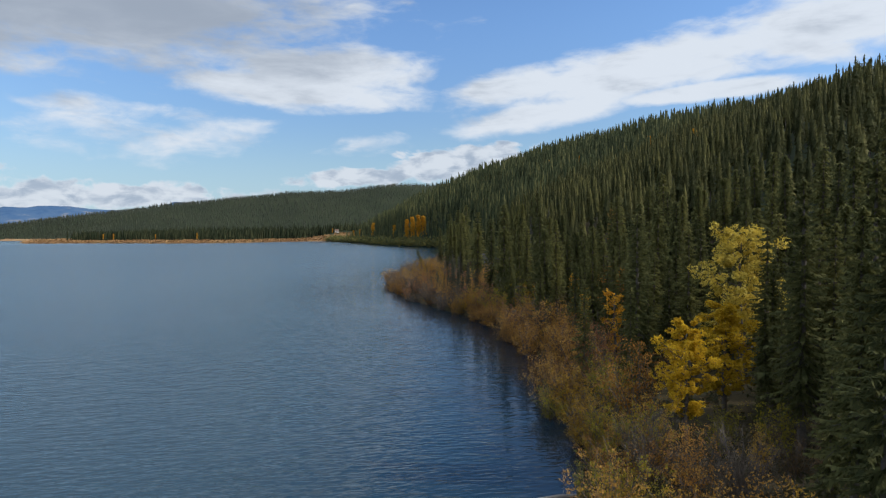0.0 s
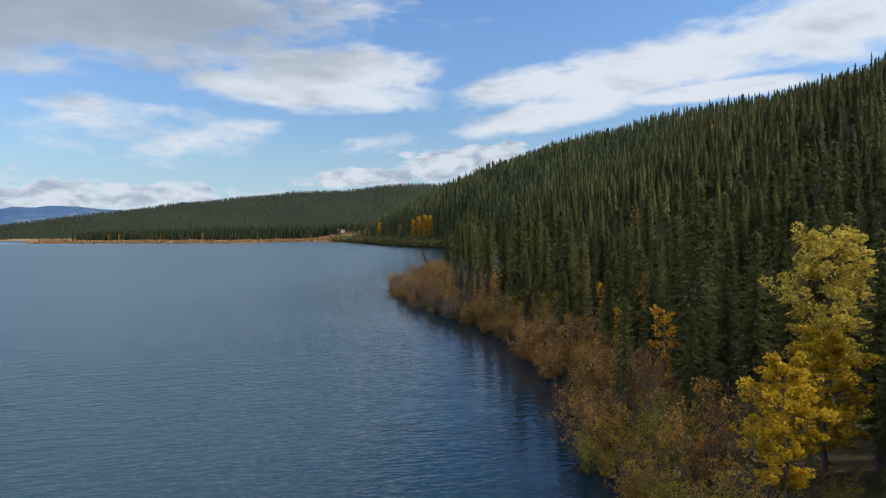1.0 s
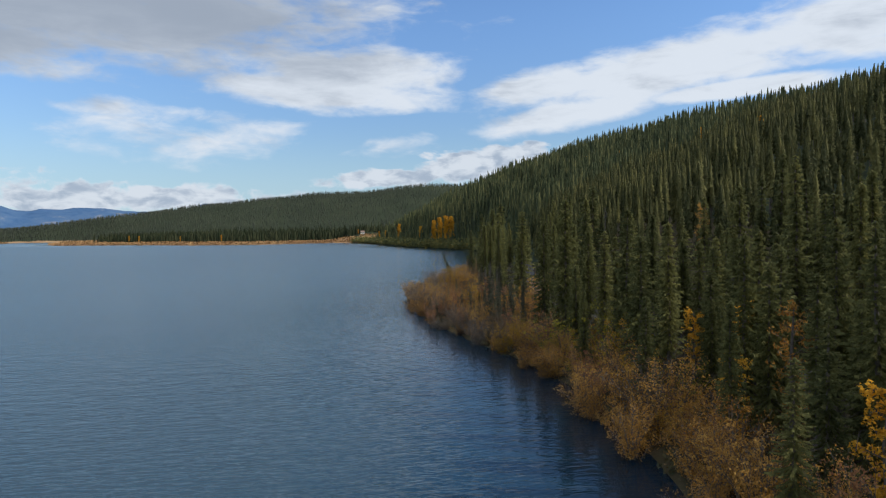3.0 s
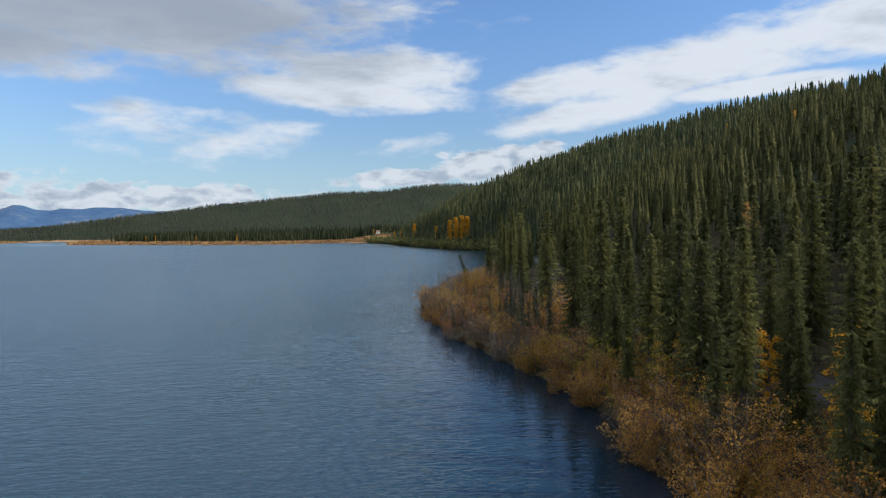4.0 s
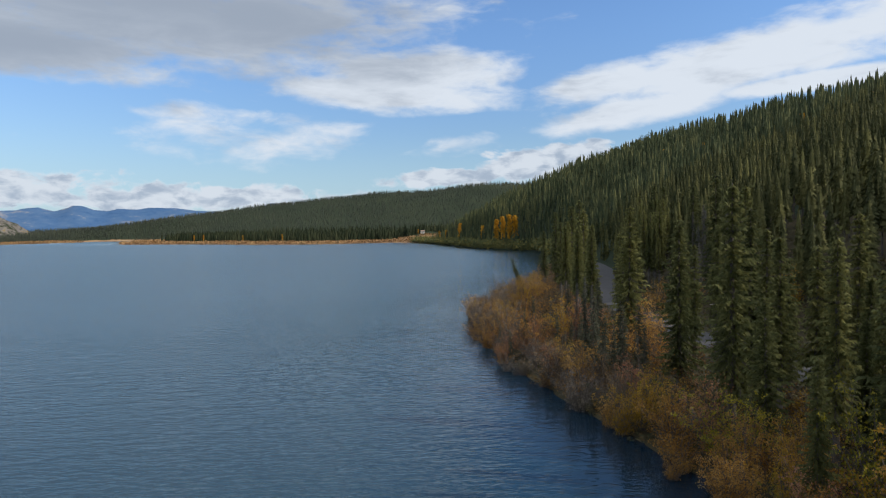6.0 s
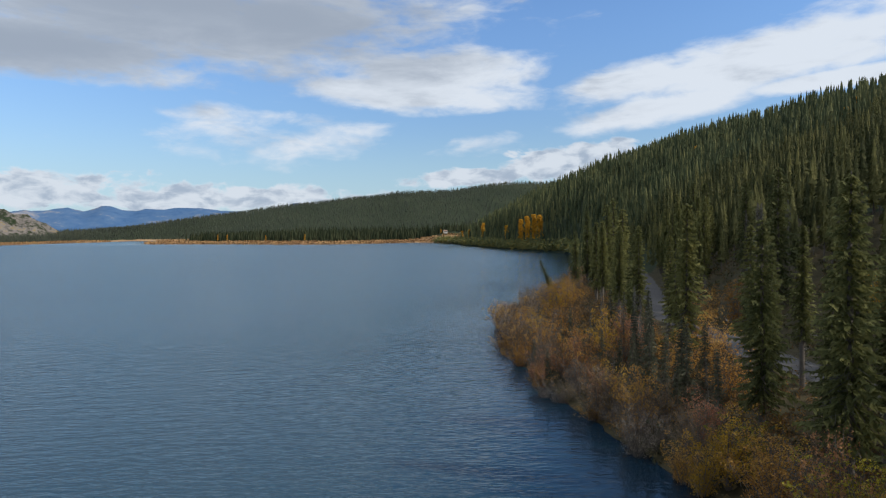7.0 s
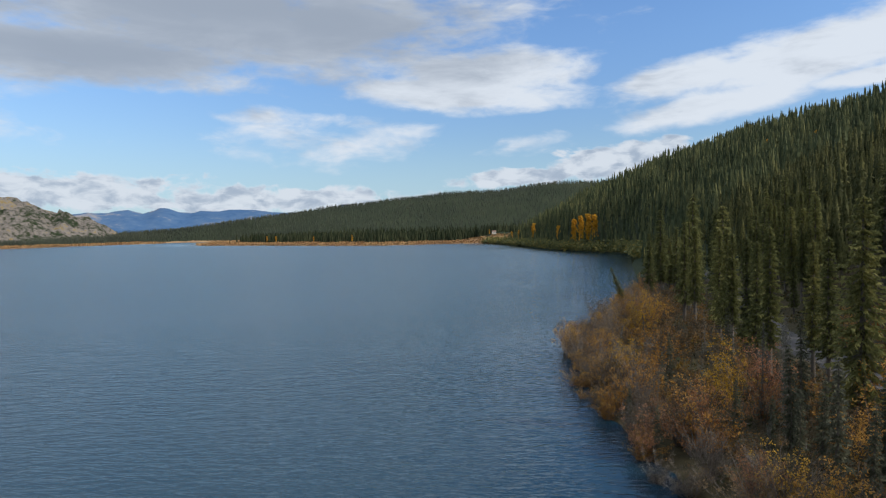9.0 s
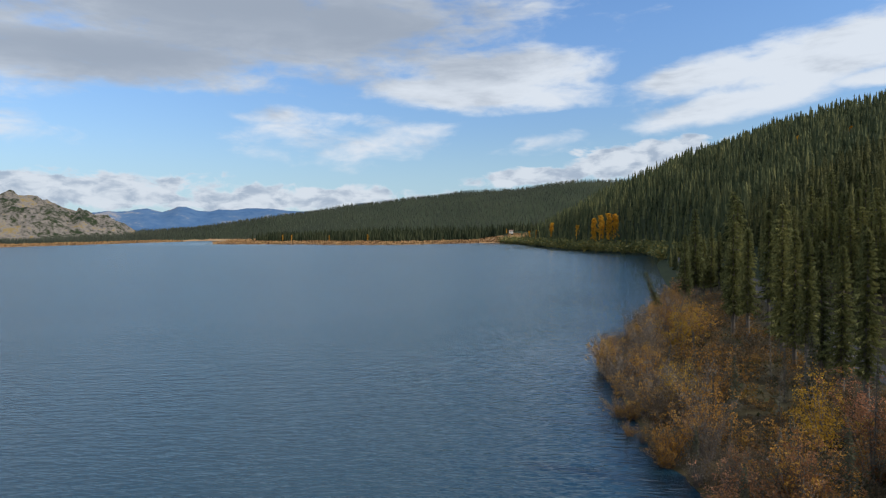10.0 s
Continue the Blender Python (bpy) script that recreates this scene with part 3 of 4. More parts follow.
def aspen_proto(seed, leaf, H, spread, leaves, size=0.12, low=0.14, limbs=34, full=0.6):
    rng = random.Random(seed)
    root = new("poplar_tree")
    V, F, centres, radii = [], [], [], []
    v, f = tube([(0, 0, -0.3), (0.1, 0.05, H * 0.35), (-0.05, 0.1, H * 0.7), (0.05, 0, H * 0.97)], (0.16, 0.12, 0.07, 0.02), 7)
    V.append(v), F.append(f)
    for i in range(limbs):
        t = low + (0.98 - low) * i / limbs
        a = i * 2.4 + rng.uniform(-0.4, 0.4)
        ln = spread * (1.12 - t) ** full * rng.uniform(0.55, 1.1) * (0.45 + 0.55 * min(1, (t - low) * 3))
        p0 = np.array((0, 0, H * t))
        p2 = p0 + np.array((math.cos(a) * ln, math.sin(a) * ln, ln * rng.uniform(0.35, 0.7)))
        p2[2] = min(p2[2], H)
        v, f = tube([p0, (p0 + p2) / 2 + np.array((0, 0, -0.05 * ln)), p2], (0.05 * (1.2 - t), 0.03 * (1.2 - t), 0.008), 4)
        V.append(v), F.append(f)
        for q in (0.4, 0.6, 0.75, 0.9, 1.0, 1.08):
            wide = 0.16 * ln * q + 0.08
            e = p0 + (p2 - p0) * q + np.array([rng.uniform(-1, 1) * wide * 1.4 for _ in range(3)])
            v, f = tube([p0 + (p2 - p0) * q * 0.85, e], (0.014, 0.005), 3)
            V.append(v), F.append(f)
            centres.append(e)
            radii.append(rng.uniform(0.45, 1.25) * wide + 0.07)
    v, f = tris_of(V, F)
    part("trunk", raw_mesh("trunk", v, f), M_BARK, root)
    v, f = leaf_cloud(rng, centres, radii, leaves, size)
    part("foliage", raw_mesh("foliage", v, f, False), LEAF[leaf], root)
    return root


class Stand:
    """Places a thing: the prototype itself first, copies after that."""

    def __init__(self, root, label, category, group):
        self.root, self.used = tagged(root, label, category, group), False

    def put(self, x, y, scale, turn, tilt=0.0, tall=1.0, z=None):
        h = float(height(np.array([x]), np.array([y]))[0]) if z is None else z
        m = pose(x, y, h - 0.05, tilt, 0, turn) @ Matrix.Diagonal((scale, scale, scale * tall, 1))
        if not self.used:
            self.root.matrix_basis, self.used = m, True
            return self.root
        made = self.root.copy()
        scene.collection.objects.link(made)
        made.matrix_basis = m
        for k in self.root.children:
            o = k.copy()
            scene.collection.objects.link(o)
            o.parent = made
        return made


rng = random.Random(11)
spruces = [Stand(spruce_proto(100 + i, R, w, low), label, "tree", "spruces on the shore") for i, (R, w, low, label) in enumerate((
    (0.88, 42, 0.2, "tall narrow dark green spruce on the lake shore"), (1.0, 42, 0.14, "dense olive green spruce on the lake shore"),
    (0.75, 42, 0.32, "slender spruce with a bare lower trunk"), (1.12, 42, 0.1, "bushy dark green spruce with low boughs"), (0.78, 42, 0.25, "thin spire-shaped spruce beside the road")))]

# well seen trees: plan and height of the top
point_trees = ((12.9, 106.5, 14.3), (12, 123.3, 15.9), (9.2, 133, 14.2), (12.6, 134.3, 13.1), (12.4, 130.4, 13.4), (9.2, 149, 14.1), (10.8, 160, 16.8), (9.4, 154, 14), (7.8, 169.3, 15),
               (10.9, 184, 18.4), (9.6, 219, 18.2), (14.5, 208, 20.8), (6.1, 203.5, 13.4), (8.3, 142, 13.6), (10.4, 146, 13.2), (8.2, 163, 14.4), (9.6, 138.6, 12.9), (12.2, 172, 16.5), (9.5, 177, 15.2))
road_trees = ((18, 86.4, 10.5), (17.5, 88.8, 9), (17.3, 104, 15), (20.3, 98, 13.7), (17.9, 106.9, 16.8), (15.8, 118.4, 14), (16.1, 114.5, 12.1), (18.9, 101.4, 11.5), (19.1, 97.7, 12.4),
              (20, 94.6, 14.4), (21.4, 92.5, 14.5), (17.5, 112.5, 13.9), (23, 71.3, 11.8), (27.2, 77.6, 15.5), (27.5, 87.6, 16.8), (33.7, 112, 17), (26.4, 143.6, 20.8), (28.1, 161.4, 20.4), (27.4, 210.4, 17.6),
              (22.5, 56, 10), (24.6, 60, 11.5), (22.2, 62, 9.5), (25.6, 54, 12), (24, 66.5, 12), (27, 50, 12.5), (28.6, 64, 12), (29.2, 60, 11), (27.8, 67.5, 12.5), (29.6, 54, 11.5), (28.2, 57, 9), (26.2, 63.5, 10),
              (16.6, 47.1, 8.4), (15.4, 55, 8.2), (17.8, 57, 9.8), (19.3, 60.5, 11), (19.6, 52.5, 9.3), (22.2, 38, 8.6), (24.4, 36, 10.2), (13.9, 97.2, 16.4), (15.7, 94.6, 13), (16.8, 99.6, 13.5), (15.0, 101.8, 11.5), (18.6, 79.9, 11.1), (20.5, 76, 10.3), (22.4, 80, 12.5), (24.3, 84, 13.5), (25, 76, 12), (21.5, 84.5, 12.3), (23.2, 89, 13), (21.2, 71.5, 9.5), (19.2, 72.5, 8.5), (18.3, 51.0, 13.6), (21.3, 35.4, 14.8), (23.6, 33.6, 15.8), (18.2, 28.2, 8.0), (19.9, 36.6, 5.4), (22.7, 39.8, 7.6), (20.2, 31.0, 7.0), (21.3, 38.9, 8.9), (17.6, 40.6, 5.9), (29, 44, 14.0), (22.8, 52.8, 12.4), (25.2, 56.3, 12.9), (25.5, 58, 6.6), (26.6, 60.6, 6.8), (27.2, 57, 6.4), (28.1, 62, 6.9), (16.6, 63.5, 9.4), (14.8, 72, 8.8), (13.2, 84, 8.0))
light_spruces = [Stand(spruce_proto(120 + i, R, w, low, 9, 7), label, "tree", "spruces on the shore") for i, (R, w, low, label) in enumerate((
    (0.9, 38, 0.16, "narrow dark green spruce in the shore forest"), (1.0, 36, 0.12, "full olive green spruce in the shore forest"),
    (0.76, 38, 0.28, "slim spruce with a bare lower trunk in the forest"), (0.82, 38, 0.2, "spire-shaped spruce standing back from the shore")))]

fine_spruces = [Stand(spruce_proto(140 + i, R, w, low, 36, 7), label, "tree", "spruces on the shore") for i, (R, w, low, label) in enumerate((
    (0.95, 42, 0.16, "tall olive green spruce with grey dead lower boughs"), (0.85, 44, 0.3, "tall spruce with a bare grey lower trunk"), (1.1, 40, 0.08, "full dark spruce close to the water")))]


def some_spruce(x, y):
    if y < 62 and x < 27:
        return rng.choice(fine_spruces)
    return rng.choice(spruces if (y < 95 and x < 29) or (y < 125 and x < 18.5) or (y < 160 and x < 14) else light_spruces)


placed = []
for x, y, top in (*point_trees, *road_trees):
    g = float(height(np.array([x]), np.array([y]))[0])
    some_spruce(x, y).put(x, y, (top - g) / 10, rng.uniform(0, 360), tall=1.0)
    placed.append((x, y))


def scatter(x0, x1, y0, y1, gap, seed):
    r = np.random.RandomState(seed)
    X, Y = np.meshgrid(np.arange(x0, x1, gap), np.arange(y0, y1, gap))
    X = X + r.uniform(-0.75, 0.75, X.shape) * gap
    Y = Y + r.uniform(-0.75, 0.75, Y.shape) * gap
    keep = r.uniform(0, 1, X.shape) < 0.93
    return X[keep], Y[keep]


def wooded(x, y, d):
    """Where spruces stand: off the shore strip, the road, the point and the cut bank."""
    ok = d > np.where(y < 95, 4.4, 5.5) + 1.5 * wobble(x, y, 15, 31)
    ok &= line_distance(x, y, road_line, False) > 4.2
    left_of_road = x < np.interp(y, ROAD[:, 1], ROAD[:, 0])
    ok &= ~(left_of_road & (y > 93) & (y < 225))
    ok &= ~((x < 30) & (y > 108) & (y < 172))
    ok &= ~((x > 30) & (x < 36.5) & (y > 101) & (y < 119))
    ok &= ~((x > 11) & (x < 20.5) & (y > 28) & (y < 66))
    ok &= ~((x < 3.4 + 0.5 * (y - 5)) & (y < 47))
    return ok


X, Y = scatter(6, 46, 8, 235, 2.9, 5)
D = inland(X, Y)
keep = wooded(X, Y, D)
X, Y, D = X[keep], Y[keep], D[keep]
order = np.argsort(line_distance(X, Y, shore_line, True))[:225]
for i in order:
    x, y = float(X[i]), float(Y[i])
    if any((x - a) ** 2 + (y - b) ** 2 < 3 for a, b in placed):
        continue
    some_spruce(x, y).put(x, y, rng.uniform(0.75, 1.35), rng.uniform(0, 360), rng.uniform(-2, 2), rng.uniform(0.9, 1.15))


def tiers(seed, count, sides, R, lo=0.08, thin=1.0):
    """A spruce as stacked ragged skirts."""
    r = random.Random(seed)
    V, F = [], []
    for i in range(count):
        a, b = i / count, min(1.0, (i + 1.9) / count)
        rad = R * (1 - a) ** 0.8 * thin + 0.06
        ring = []
        for k in range(sides):
            q, e = rad * r.uniform(0.45, 1.3), 6.2832 * (k + r.uniform(-0.25, 0.25)) / sides + i * 0.7
            ring.append((q * math.cos(e), q * math.sin(e), 10 * (lo + (1 - lo) * a) + r.uniform(-0.35, 0.25)))
        V.append(np.array(ring + [(0, 0, 10 * (lo + (1 - lo) * b))]))
        F.append(np.array([(k, (k + 1) % sides, sides) for k in range(sides)]))
    return tris_of(V, F)


def low_spruce(seed, whorls, per, R=0.95, fine=1.0, low=0.05):
    """A narrow spruce of short hanging boughs round a thin dark core."""
    r = random.Random(seed)
    V, F = [], []
    for w in range(whorls):
        t = low + (0.99 - low) * (w + r.uniform(0, 0.9)) / whorls
        reach = R * min(1.0, 0.08 + 1.15 * (1 - t) ** 0.8) * (0.8 + 0.4 * math.sin(w * 1.9 + seed) ** 2)
        for b in range(per):
            a = 2 * math.pi * (b + r.uniform(-0.4, 0.4)) / per + w * 2.4
            q = reach * r.uniform(0.55, 1.3)
            out, side = np.array((math.cos(a), math.sin(a), 0.0)), np.array((-math.sin(a), math.cos(a), 0.0))
            base = out * 0.05 + np.array((0, 0, 10 * t + 0.1))
            wd = fine * (0.10 + 0.16 * q)
            drop = q * r.uniform(0.35, 0.95)
            lean = r.uniform(-0.7, 0.7)
            tip = out * q + np.array((0, 0, 10 * t - drop))
            V.append(np.array((base, tip + side * wd + np.array((0, 0, wd * lean)), tip * np.array((0.72, 0.72, 1)) - side * wd - np.array((0, 0, wd * (0.6 + lean))))))
            F.append(np.array(((0, 1, 2),)))
    cv, cf = tiers(seed + 50, 7, 6, 0.72 * R, low + 0.01)
    return tris_of([*V, cv], [*F, cf])


def ridge_spruce(seed):
    return tiers(seed, 7, 6, 0.95)


def cone_spruce(seed):
    return tiers(seed, 3, 5, 1.15)


def woodland(name, X, Y, shapes, seed, lo, hi, label, mat=None, soft=False):
    """One joined wood of many trees."""
    r = np.random.RandomState(seed)
    Z = height(X, Y)
    V, F, T, k = [], [], [], 0
    pick = r.randint(0, len(shapes), len(X))
    for j, (sv, sf) in enumerate(shapes):
        idx = np.where(pick == j)[0]
        if not len(idx):
            continue
        a, s, w = r.uniform(0, 6.28, len(idx)), r.uniform(lo, hi, len(idx)), r.uniform(0.8, 1.2, len(idx))
        ca, sa = np.cos(a)[:, None], np.sin(a)[:, None]
        vx = (sv[None, :, 0] * ca - sv[None, :, 1] * sa) * (s * w)[:, None] + X[idx][:, None]
        vy = (sv[None, :, 0] * sa + sv[None, :, 1] * ca) * (s * w)[:, None] + Y[idx][:, None]
        vz = sv[None, :, 2] * s[:, None] + Z[idx][:, None] - 0.2
        V.append(np.stack([vx, vy, vz], -1).reshape(-1, 3))
        F.append((sf[None] + (np.arange(len(idx)) * len(sv))[:, None, None] + k).reshape(-1, 3))
        T.append(np.repeat(r.uniform(0, 1, len(idx)), len(sv)))
        k += len(idx) * len(sv)
    me = raw_mesh(name, np.concatenate(V), np.concatenate(F), soft)
    me.attributes.new("tree_tint", "FLOAT", "POINT").data.foreach_set("value", np.concatenate(T).astype(np.float32))
    ob = part(name, me, mat or M_FOREST)
    return tagged(ob, label, "forest", kind="stuff")


mid = np.ones(len(X), bool)
mid[order] = False
HX, HY = scatter(46, 280, -10, 330, 3.15, 6)
HX2, HY2 = scatter(5, 46, 235, 330, 3.4, 7)
HX, HY = np.concatenate([X[mid], HX, HX2]), np.concatenate([Y[mid], HY, HY2])
k = wooded(HX, HY, inland(HX, HY)) & (HX < HY * 0.85 + 62)
HX, HY = HX[k], HY[k]
k = (HY < 200) & (HX < 95)
woodland("slope_forest", HX[k], HY[k], [low_spruce(190 + i, 32, 12, 0.88, 0.45, (0.22, 0.36, 0.28)[i % 3]) for i in range(9)], 7, 0.5, 1.15, "dense olive green spruces at the foot of the slope")
woodland("slope_trunks", HX[k], HY[k], [tube([(0, 0, -0.3), (0, 0, 9.7)], (0.12, 0.02), 4)] * 9, 7, 0.5, 1.15, "bare grey lower trunks of the slope spruces", M_BARK)
woodland("hillside_forest", HX[~k], HY[~k], [low_spruce(200 + i, 17, 8, 0.95, 0.7) for i in range(9)], 8, 0.55, 1.25, "dense dark green spruce forest on the hillside")
HX, HY = scatter(-130, 275, 330, 900, 3.6, 9)
k = wooded(HX, HY, inland(HX, HY)) & ~((HX < -92) & (HY > 780)) & (HX < np.interp(HY, (330, 420, 500, 620, 900), (265, 220, 175, 130, 60)))
HX, HY = HX[k], HY[k]
k = (HY < 560) | (np.random.RandomState(2).uniform(0, 1, len(HX)) < 0.75)
woodland("ridge_forest", HX[k], HY[k], [ridge_spruce(220 + i) for i in range(9)], 9, 0.65, 1.6, "spruce forest along the ridge above the bay", M_RIDGE)
HX, HY = scatter(-900, 150, 830, 1150, 5.8, 10)
d = inland(HX, HY)
k = (d > 62 + 20 * wobble(HX, HY, 150, 5)) & (HX > -600 - (HY - 850) * 0.3) & ~((abs(HX + 126) < 12) & (HY < 903))
woodland("lakeside_forest", HX[k], HY[k], [cone_spruce(240 + i) for i in range(6)], 10, 0.9, 1.75, "spruce forest behind the brown marsh across the lake", M_LAKESIDE)
HX, HY = scatter(-1500, -590, 880, 1600, 8.5, 13)
d = inland(HX, HY)
k = (d > 45 + 14 * wobble(HX, HY, 150, 5)) & (d < 260) & (HX < -600 - (HY - 850) * 0.3)
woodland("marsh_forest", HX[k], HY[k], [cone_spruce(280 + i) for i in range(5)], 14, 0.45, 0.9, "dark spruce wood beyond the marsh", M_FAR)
HX, HY = scatter(-1400, 330, 1000, 1860, 9.0, 12)
k = (inland(HX, HY) > 100)
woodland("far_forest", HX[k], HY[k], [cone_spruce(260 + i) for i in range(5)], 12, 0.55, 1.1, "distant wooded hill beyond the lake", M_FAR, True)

# ---- poplars ----
def to_top(x, y, top, own):
    """Scale that brings a tree of its own height to that top."""
    return (top - float(height(np.array([x]), np.array([y]))[0])) / own


yellow_tree = Stand(aspen_proto(300, "yellow", 9.0, 2.6, 15000, 0.075, 0.2, 36), "golden yellow poplar among the shore spruces", "tree", "poplars on the shore")
pale_tree = Stand(aspen_proto(301, "pale", 11.0, 3.4, 15000, 0.08, 0.3, 44, 0.42), "tall pale yellow poplar among dark spruces", "tree", "poplars on the shore")
slim_tree = Stand(aspen_proto(302, "amber", 7.0, 1.25, 2100, 0.07, 0.3, 18), "slender yellow aspen with sparse leaves", "tree", "poplars on the shore")
pale_tree.put(24.1, 47.3, to_top(24.1, 47.3, 12.2, 11) * 1.06, 20, tall=0.94)
yellow_tree.put(16.9, 38.6, to_top(16.9, 38.6, 7.4, 9) * 1.1, 0, tall=0.91)
yellow_tree.put(20.6, 42.0, to_top(20.6, 42.0, 7.9, 9) * 1.25, 140, tall=0.8)
slim_tree.put(17, 52.2, to_top(17, 52.2, 7.8, 7), 0)
thin_tree = Stand(aspen_proto(304, "orange", 7.0, 1.3, 1100, 0.07, 0.25, 18), "small thin aspen with a few orange leaves", "tree", "poplars on the shore")
thin_tree.put(20.3, 64.5, to_top(20.3, 64.5, 9.2, 7), 70)
thin_tree.put(35.2, 117, to_top(35.2, 117, 16.4, 7) * 0.8, 30, tall=1.25)
thin_tree.put(18.8, 68.4, to_top(18.8, 68.4, 5.6, 7), 150)
slim_tree.put(17.4, 64.8, to_top(17.4, 64.8, 6.3, 7) * 1.15, 110, tall=0.87)
slim_tree.put(20.3, 70.2, to_top(20.3, 70.2, 8.6, 7), 200)
slim_tree.put(19.7, 77.2, to_top(19.7, 77.2, 7.2, 7), 310)
far_tree = Stand(aspen_proto(303, "amber", 10.0, 1.25, 1200, 0.26, 0.3), "orange-yellow poplar at the foot of the wooded slope", "tree", "poplars across the bay")
for x, y, top in ((-17, 532, 22), (-12, 525, 24), (-7, 519, 25), (-3, 516, 24.5), (-30, 576, 18), (-56, 655, 21), (-76, 715, 15), (-87, 745, 14), (-134, 893, 17), (-455, 905, 12), (-441, 905, 12), (-372, 880, 11), (-305, 850, 12)):
    far_tree.put(x, y, to_top(x, y, top, 10), rng.uniform(0, 360))
for x, y in ((99, 415), (140, 380), (118, 340), (170, 330), (152, 352), (84, 440), (105, 250)):
    far_tree.put(x, y, rng.uniform(0.95, 1.15), rng.uniform(0, 360))

# ---- willows along the shore ----
kinds = ("orange", "brown", "gold", "rust", "orange", "brown", "green", "grey", "pink", "grey")
tints = ("orange", "brown half-bare", "golden yellow", "rusty red", "orange-brown", "faded brown", "yellow-green", "nearly leafless grey-brown", "pinkish red", "withered grey-brown")
counts = (2700, 1900, 2800, 2500, 2700, 2200, 2600, 500, 2700, 1500)
wands = (150, 500, 100, 200, 200, 350, 150, 1000, 100, 800)
willows = [Stand(willow_proto(400 + i, k, m, q), f"{w} willow bush at the water's edge", "bush", "willows on the shore") for i, (k, w, m, q) in enumerate(zip(kinds, tints, counts, wands))]
WX, WY = scatter(-9, 24, 14, 232, 1.8, 15)
WD = inland(WX, WY)
open_point = (WX < np.interp(WY, ROAD[:, 1], ROAD[:, 0]) - 5.5) & (WY > 66) & (WY < 215)
k = (WD > np.where(WY < 92, -0.8, np.where(WY < 112, 0.2, -0.5))) & ((WD < np.where(WY < 95, 4.2, 5.2) + 1.5 * wobble(WX, WY, 20, 33)) | open_point | ((WX < 23) & (WY < 66))) & (line_distance(WX, WY, road_line, False) > 3.6)
WX, WY, WD = WX[k], WY[k], WD[k]
rank = np.argsort(WD)
near = (WX < 23) & (WY < 62)
keep = ~near | (WD < 4.2)
rank = rank[keep[rank]]
pick = np.concatenate([rank[~near[rank]][:235], rank[near[rank]][:90]])
rest = np.setdiff1d(rank, pick)
for i in pick:
    x, y, d = float(WX[i]), float(WY[i]), float(WD[i])
    s = rng.choice((0.55, 0.7, 0.8, 0.95, 1.1, 1.3)) * rng.uniform(0.88, 1.12) * (0.82 + 0.18 * min(1, max(d, 0) / 2))
    patch = float(wobble(np.array([x]), np.array([y]), 9, 41)[0]) + rng.uniform(-0.15, 0.15)
    spot = float(wobble(np.array([x]), np.array([y]), 6, 43)[0]) + rng.uniform(-0.15, 0.15)
    # neighbours tend to share a colour: orange, golden, rusty or withered patches
    if y < 102:
        bands = ((-0.6, (5, 7, 9)), (0.1, (0, 4)), (0.5, (0, 2)), (9, (2, 6)))
    else:
        bands = ((-0.1, (7, 9, 9, 1)), (0.2, (1, 5, 4)), (0.55, (0, 4, 5)), (9, (2, 0)))
    choice = next(c for top, c in bands if patch < top)
    if spot > 0.62:
        choice = (3, 8) if y > 80 else (3, 4)
    if y < 46 and rng.random() < 0.45:
        choice = (6, 2)
    if y > 100:
        s *= 0.86
    if y < 62:
        s *= 0.85
    willows[rng.choice(choice)].put(x, y, s, rng.uniform(0, 360), rng.uniform(-9, 9), rng.uniform(0.75, 1.15), z=max(float(height(np.array([x]), np.array([y]))[0]), -0.05))
for k, (x, y, s) in ((2, (16.2, 92.0, 1.0)), (2, (14.9, 90.2, 0.8)), (8, (12.9, 84.2, 0.8)), (0, (14.4, 72.6, 0.9)), (6, (17.3, 72.7, 1.0)), (0, (16.2, 62.4, 1.1)), (0, (14.6, 60.2, 1.0)), (4, (15.2, 57.2, 1.1)), (0, (16.6, 54.5, 1.0)), (6, (17.6, 36.4, 0.6)), (6, (19.2, 38.4, 0.5)), (2, (18.4, 34.0, 0.6)), (6, (21.6, 37.2, 0.55)), (5, (19.6, 33.0, 0.6)), (6, (12.9, 37.6, 0.7)), (2, (12.3, 40.4, 0.75)), (7, (15.9, 30.4, 0.9)), (9, (16.8, 31.8, 0.7)), (6, (20.0, 35.2, 0.75)), (6, (13.9, 35.6, 0.8)), (2, (14.6, 37.9, 0.8)), (2, (12.6, 43.6, 0.8)), (2, (5.6, 129.0, 1.3)), (8, (8.1, 129.7, 1.1)), (0, (2.4, 120.9, 1.15)), (8, (-0.9, 120.2, 0.85)), (2, (0.8, 160, 1.35)), (0, (1.3, 139.6, 1.2)), (2, (4.9, 111.2, 0.9)), (0, (13.6, 123, 1.2)), (0, (5.8, 107.9, 1.0)), (3, (6.7, 124.7, 1.1)), (4, (-2.4, 129, 0.9)), (2, (2.8, 168.5, 1.3)), (0, (3.0, 166, 1.2)), (8, (9.0, 104, 0.9)), (0, (12.2, 112, 1.1)), (4, (10.6, 117.5, 1.1)), (0, (22.5, 146, 1.5)), (0, (20.6, 150, 1.1)), (2, (30, 128, 1.2))):
    willows[k].put(x, y, s, rng.uniform(0, 360))

shrubs = [leaf_cloud(random.Random(610 + i), [np.array((0.9 * math.cos(a), 0.9 * math.sin(a), 0.5 + 0.45 * (a % 3))) for a in range(9)], [0.6] * 9, 400, 0.085) for i in range(5)]
woodland("willow_thicket", WX[rest], WY[rest], shrubs, 22, 0.4, 1.05, "tangled brown and orange willow scrub behind the shore", M_AUTUMN)

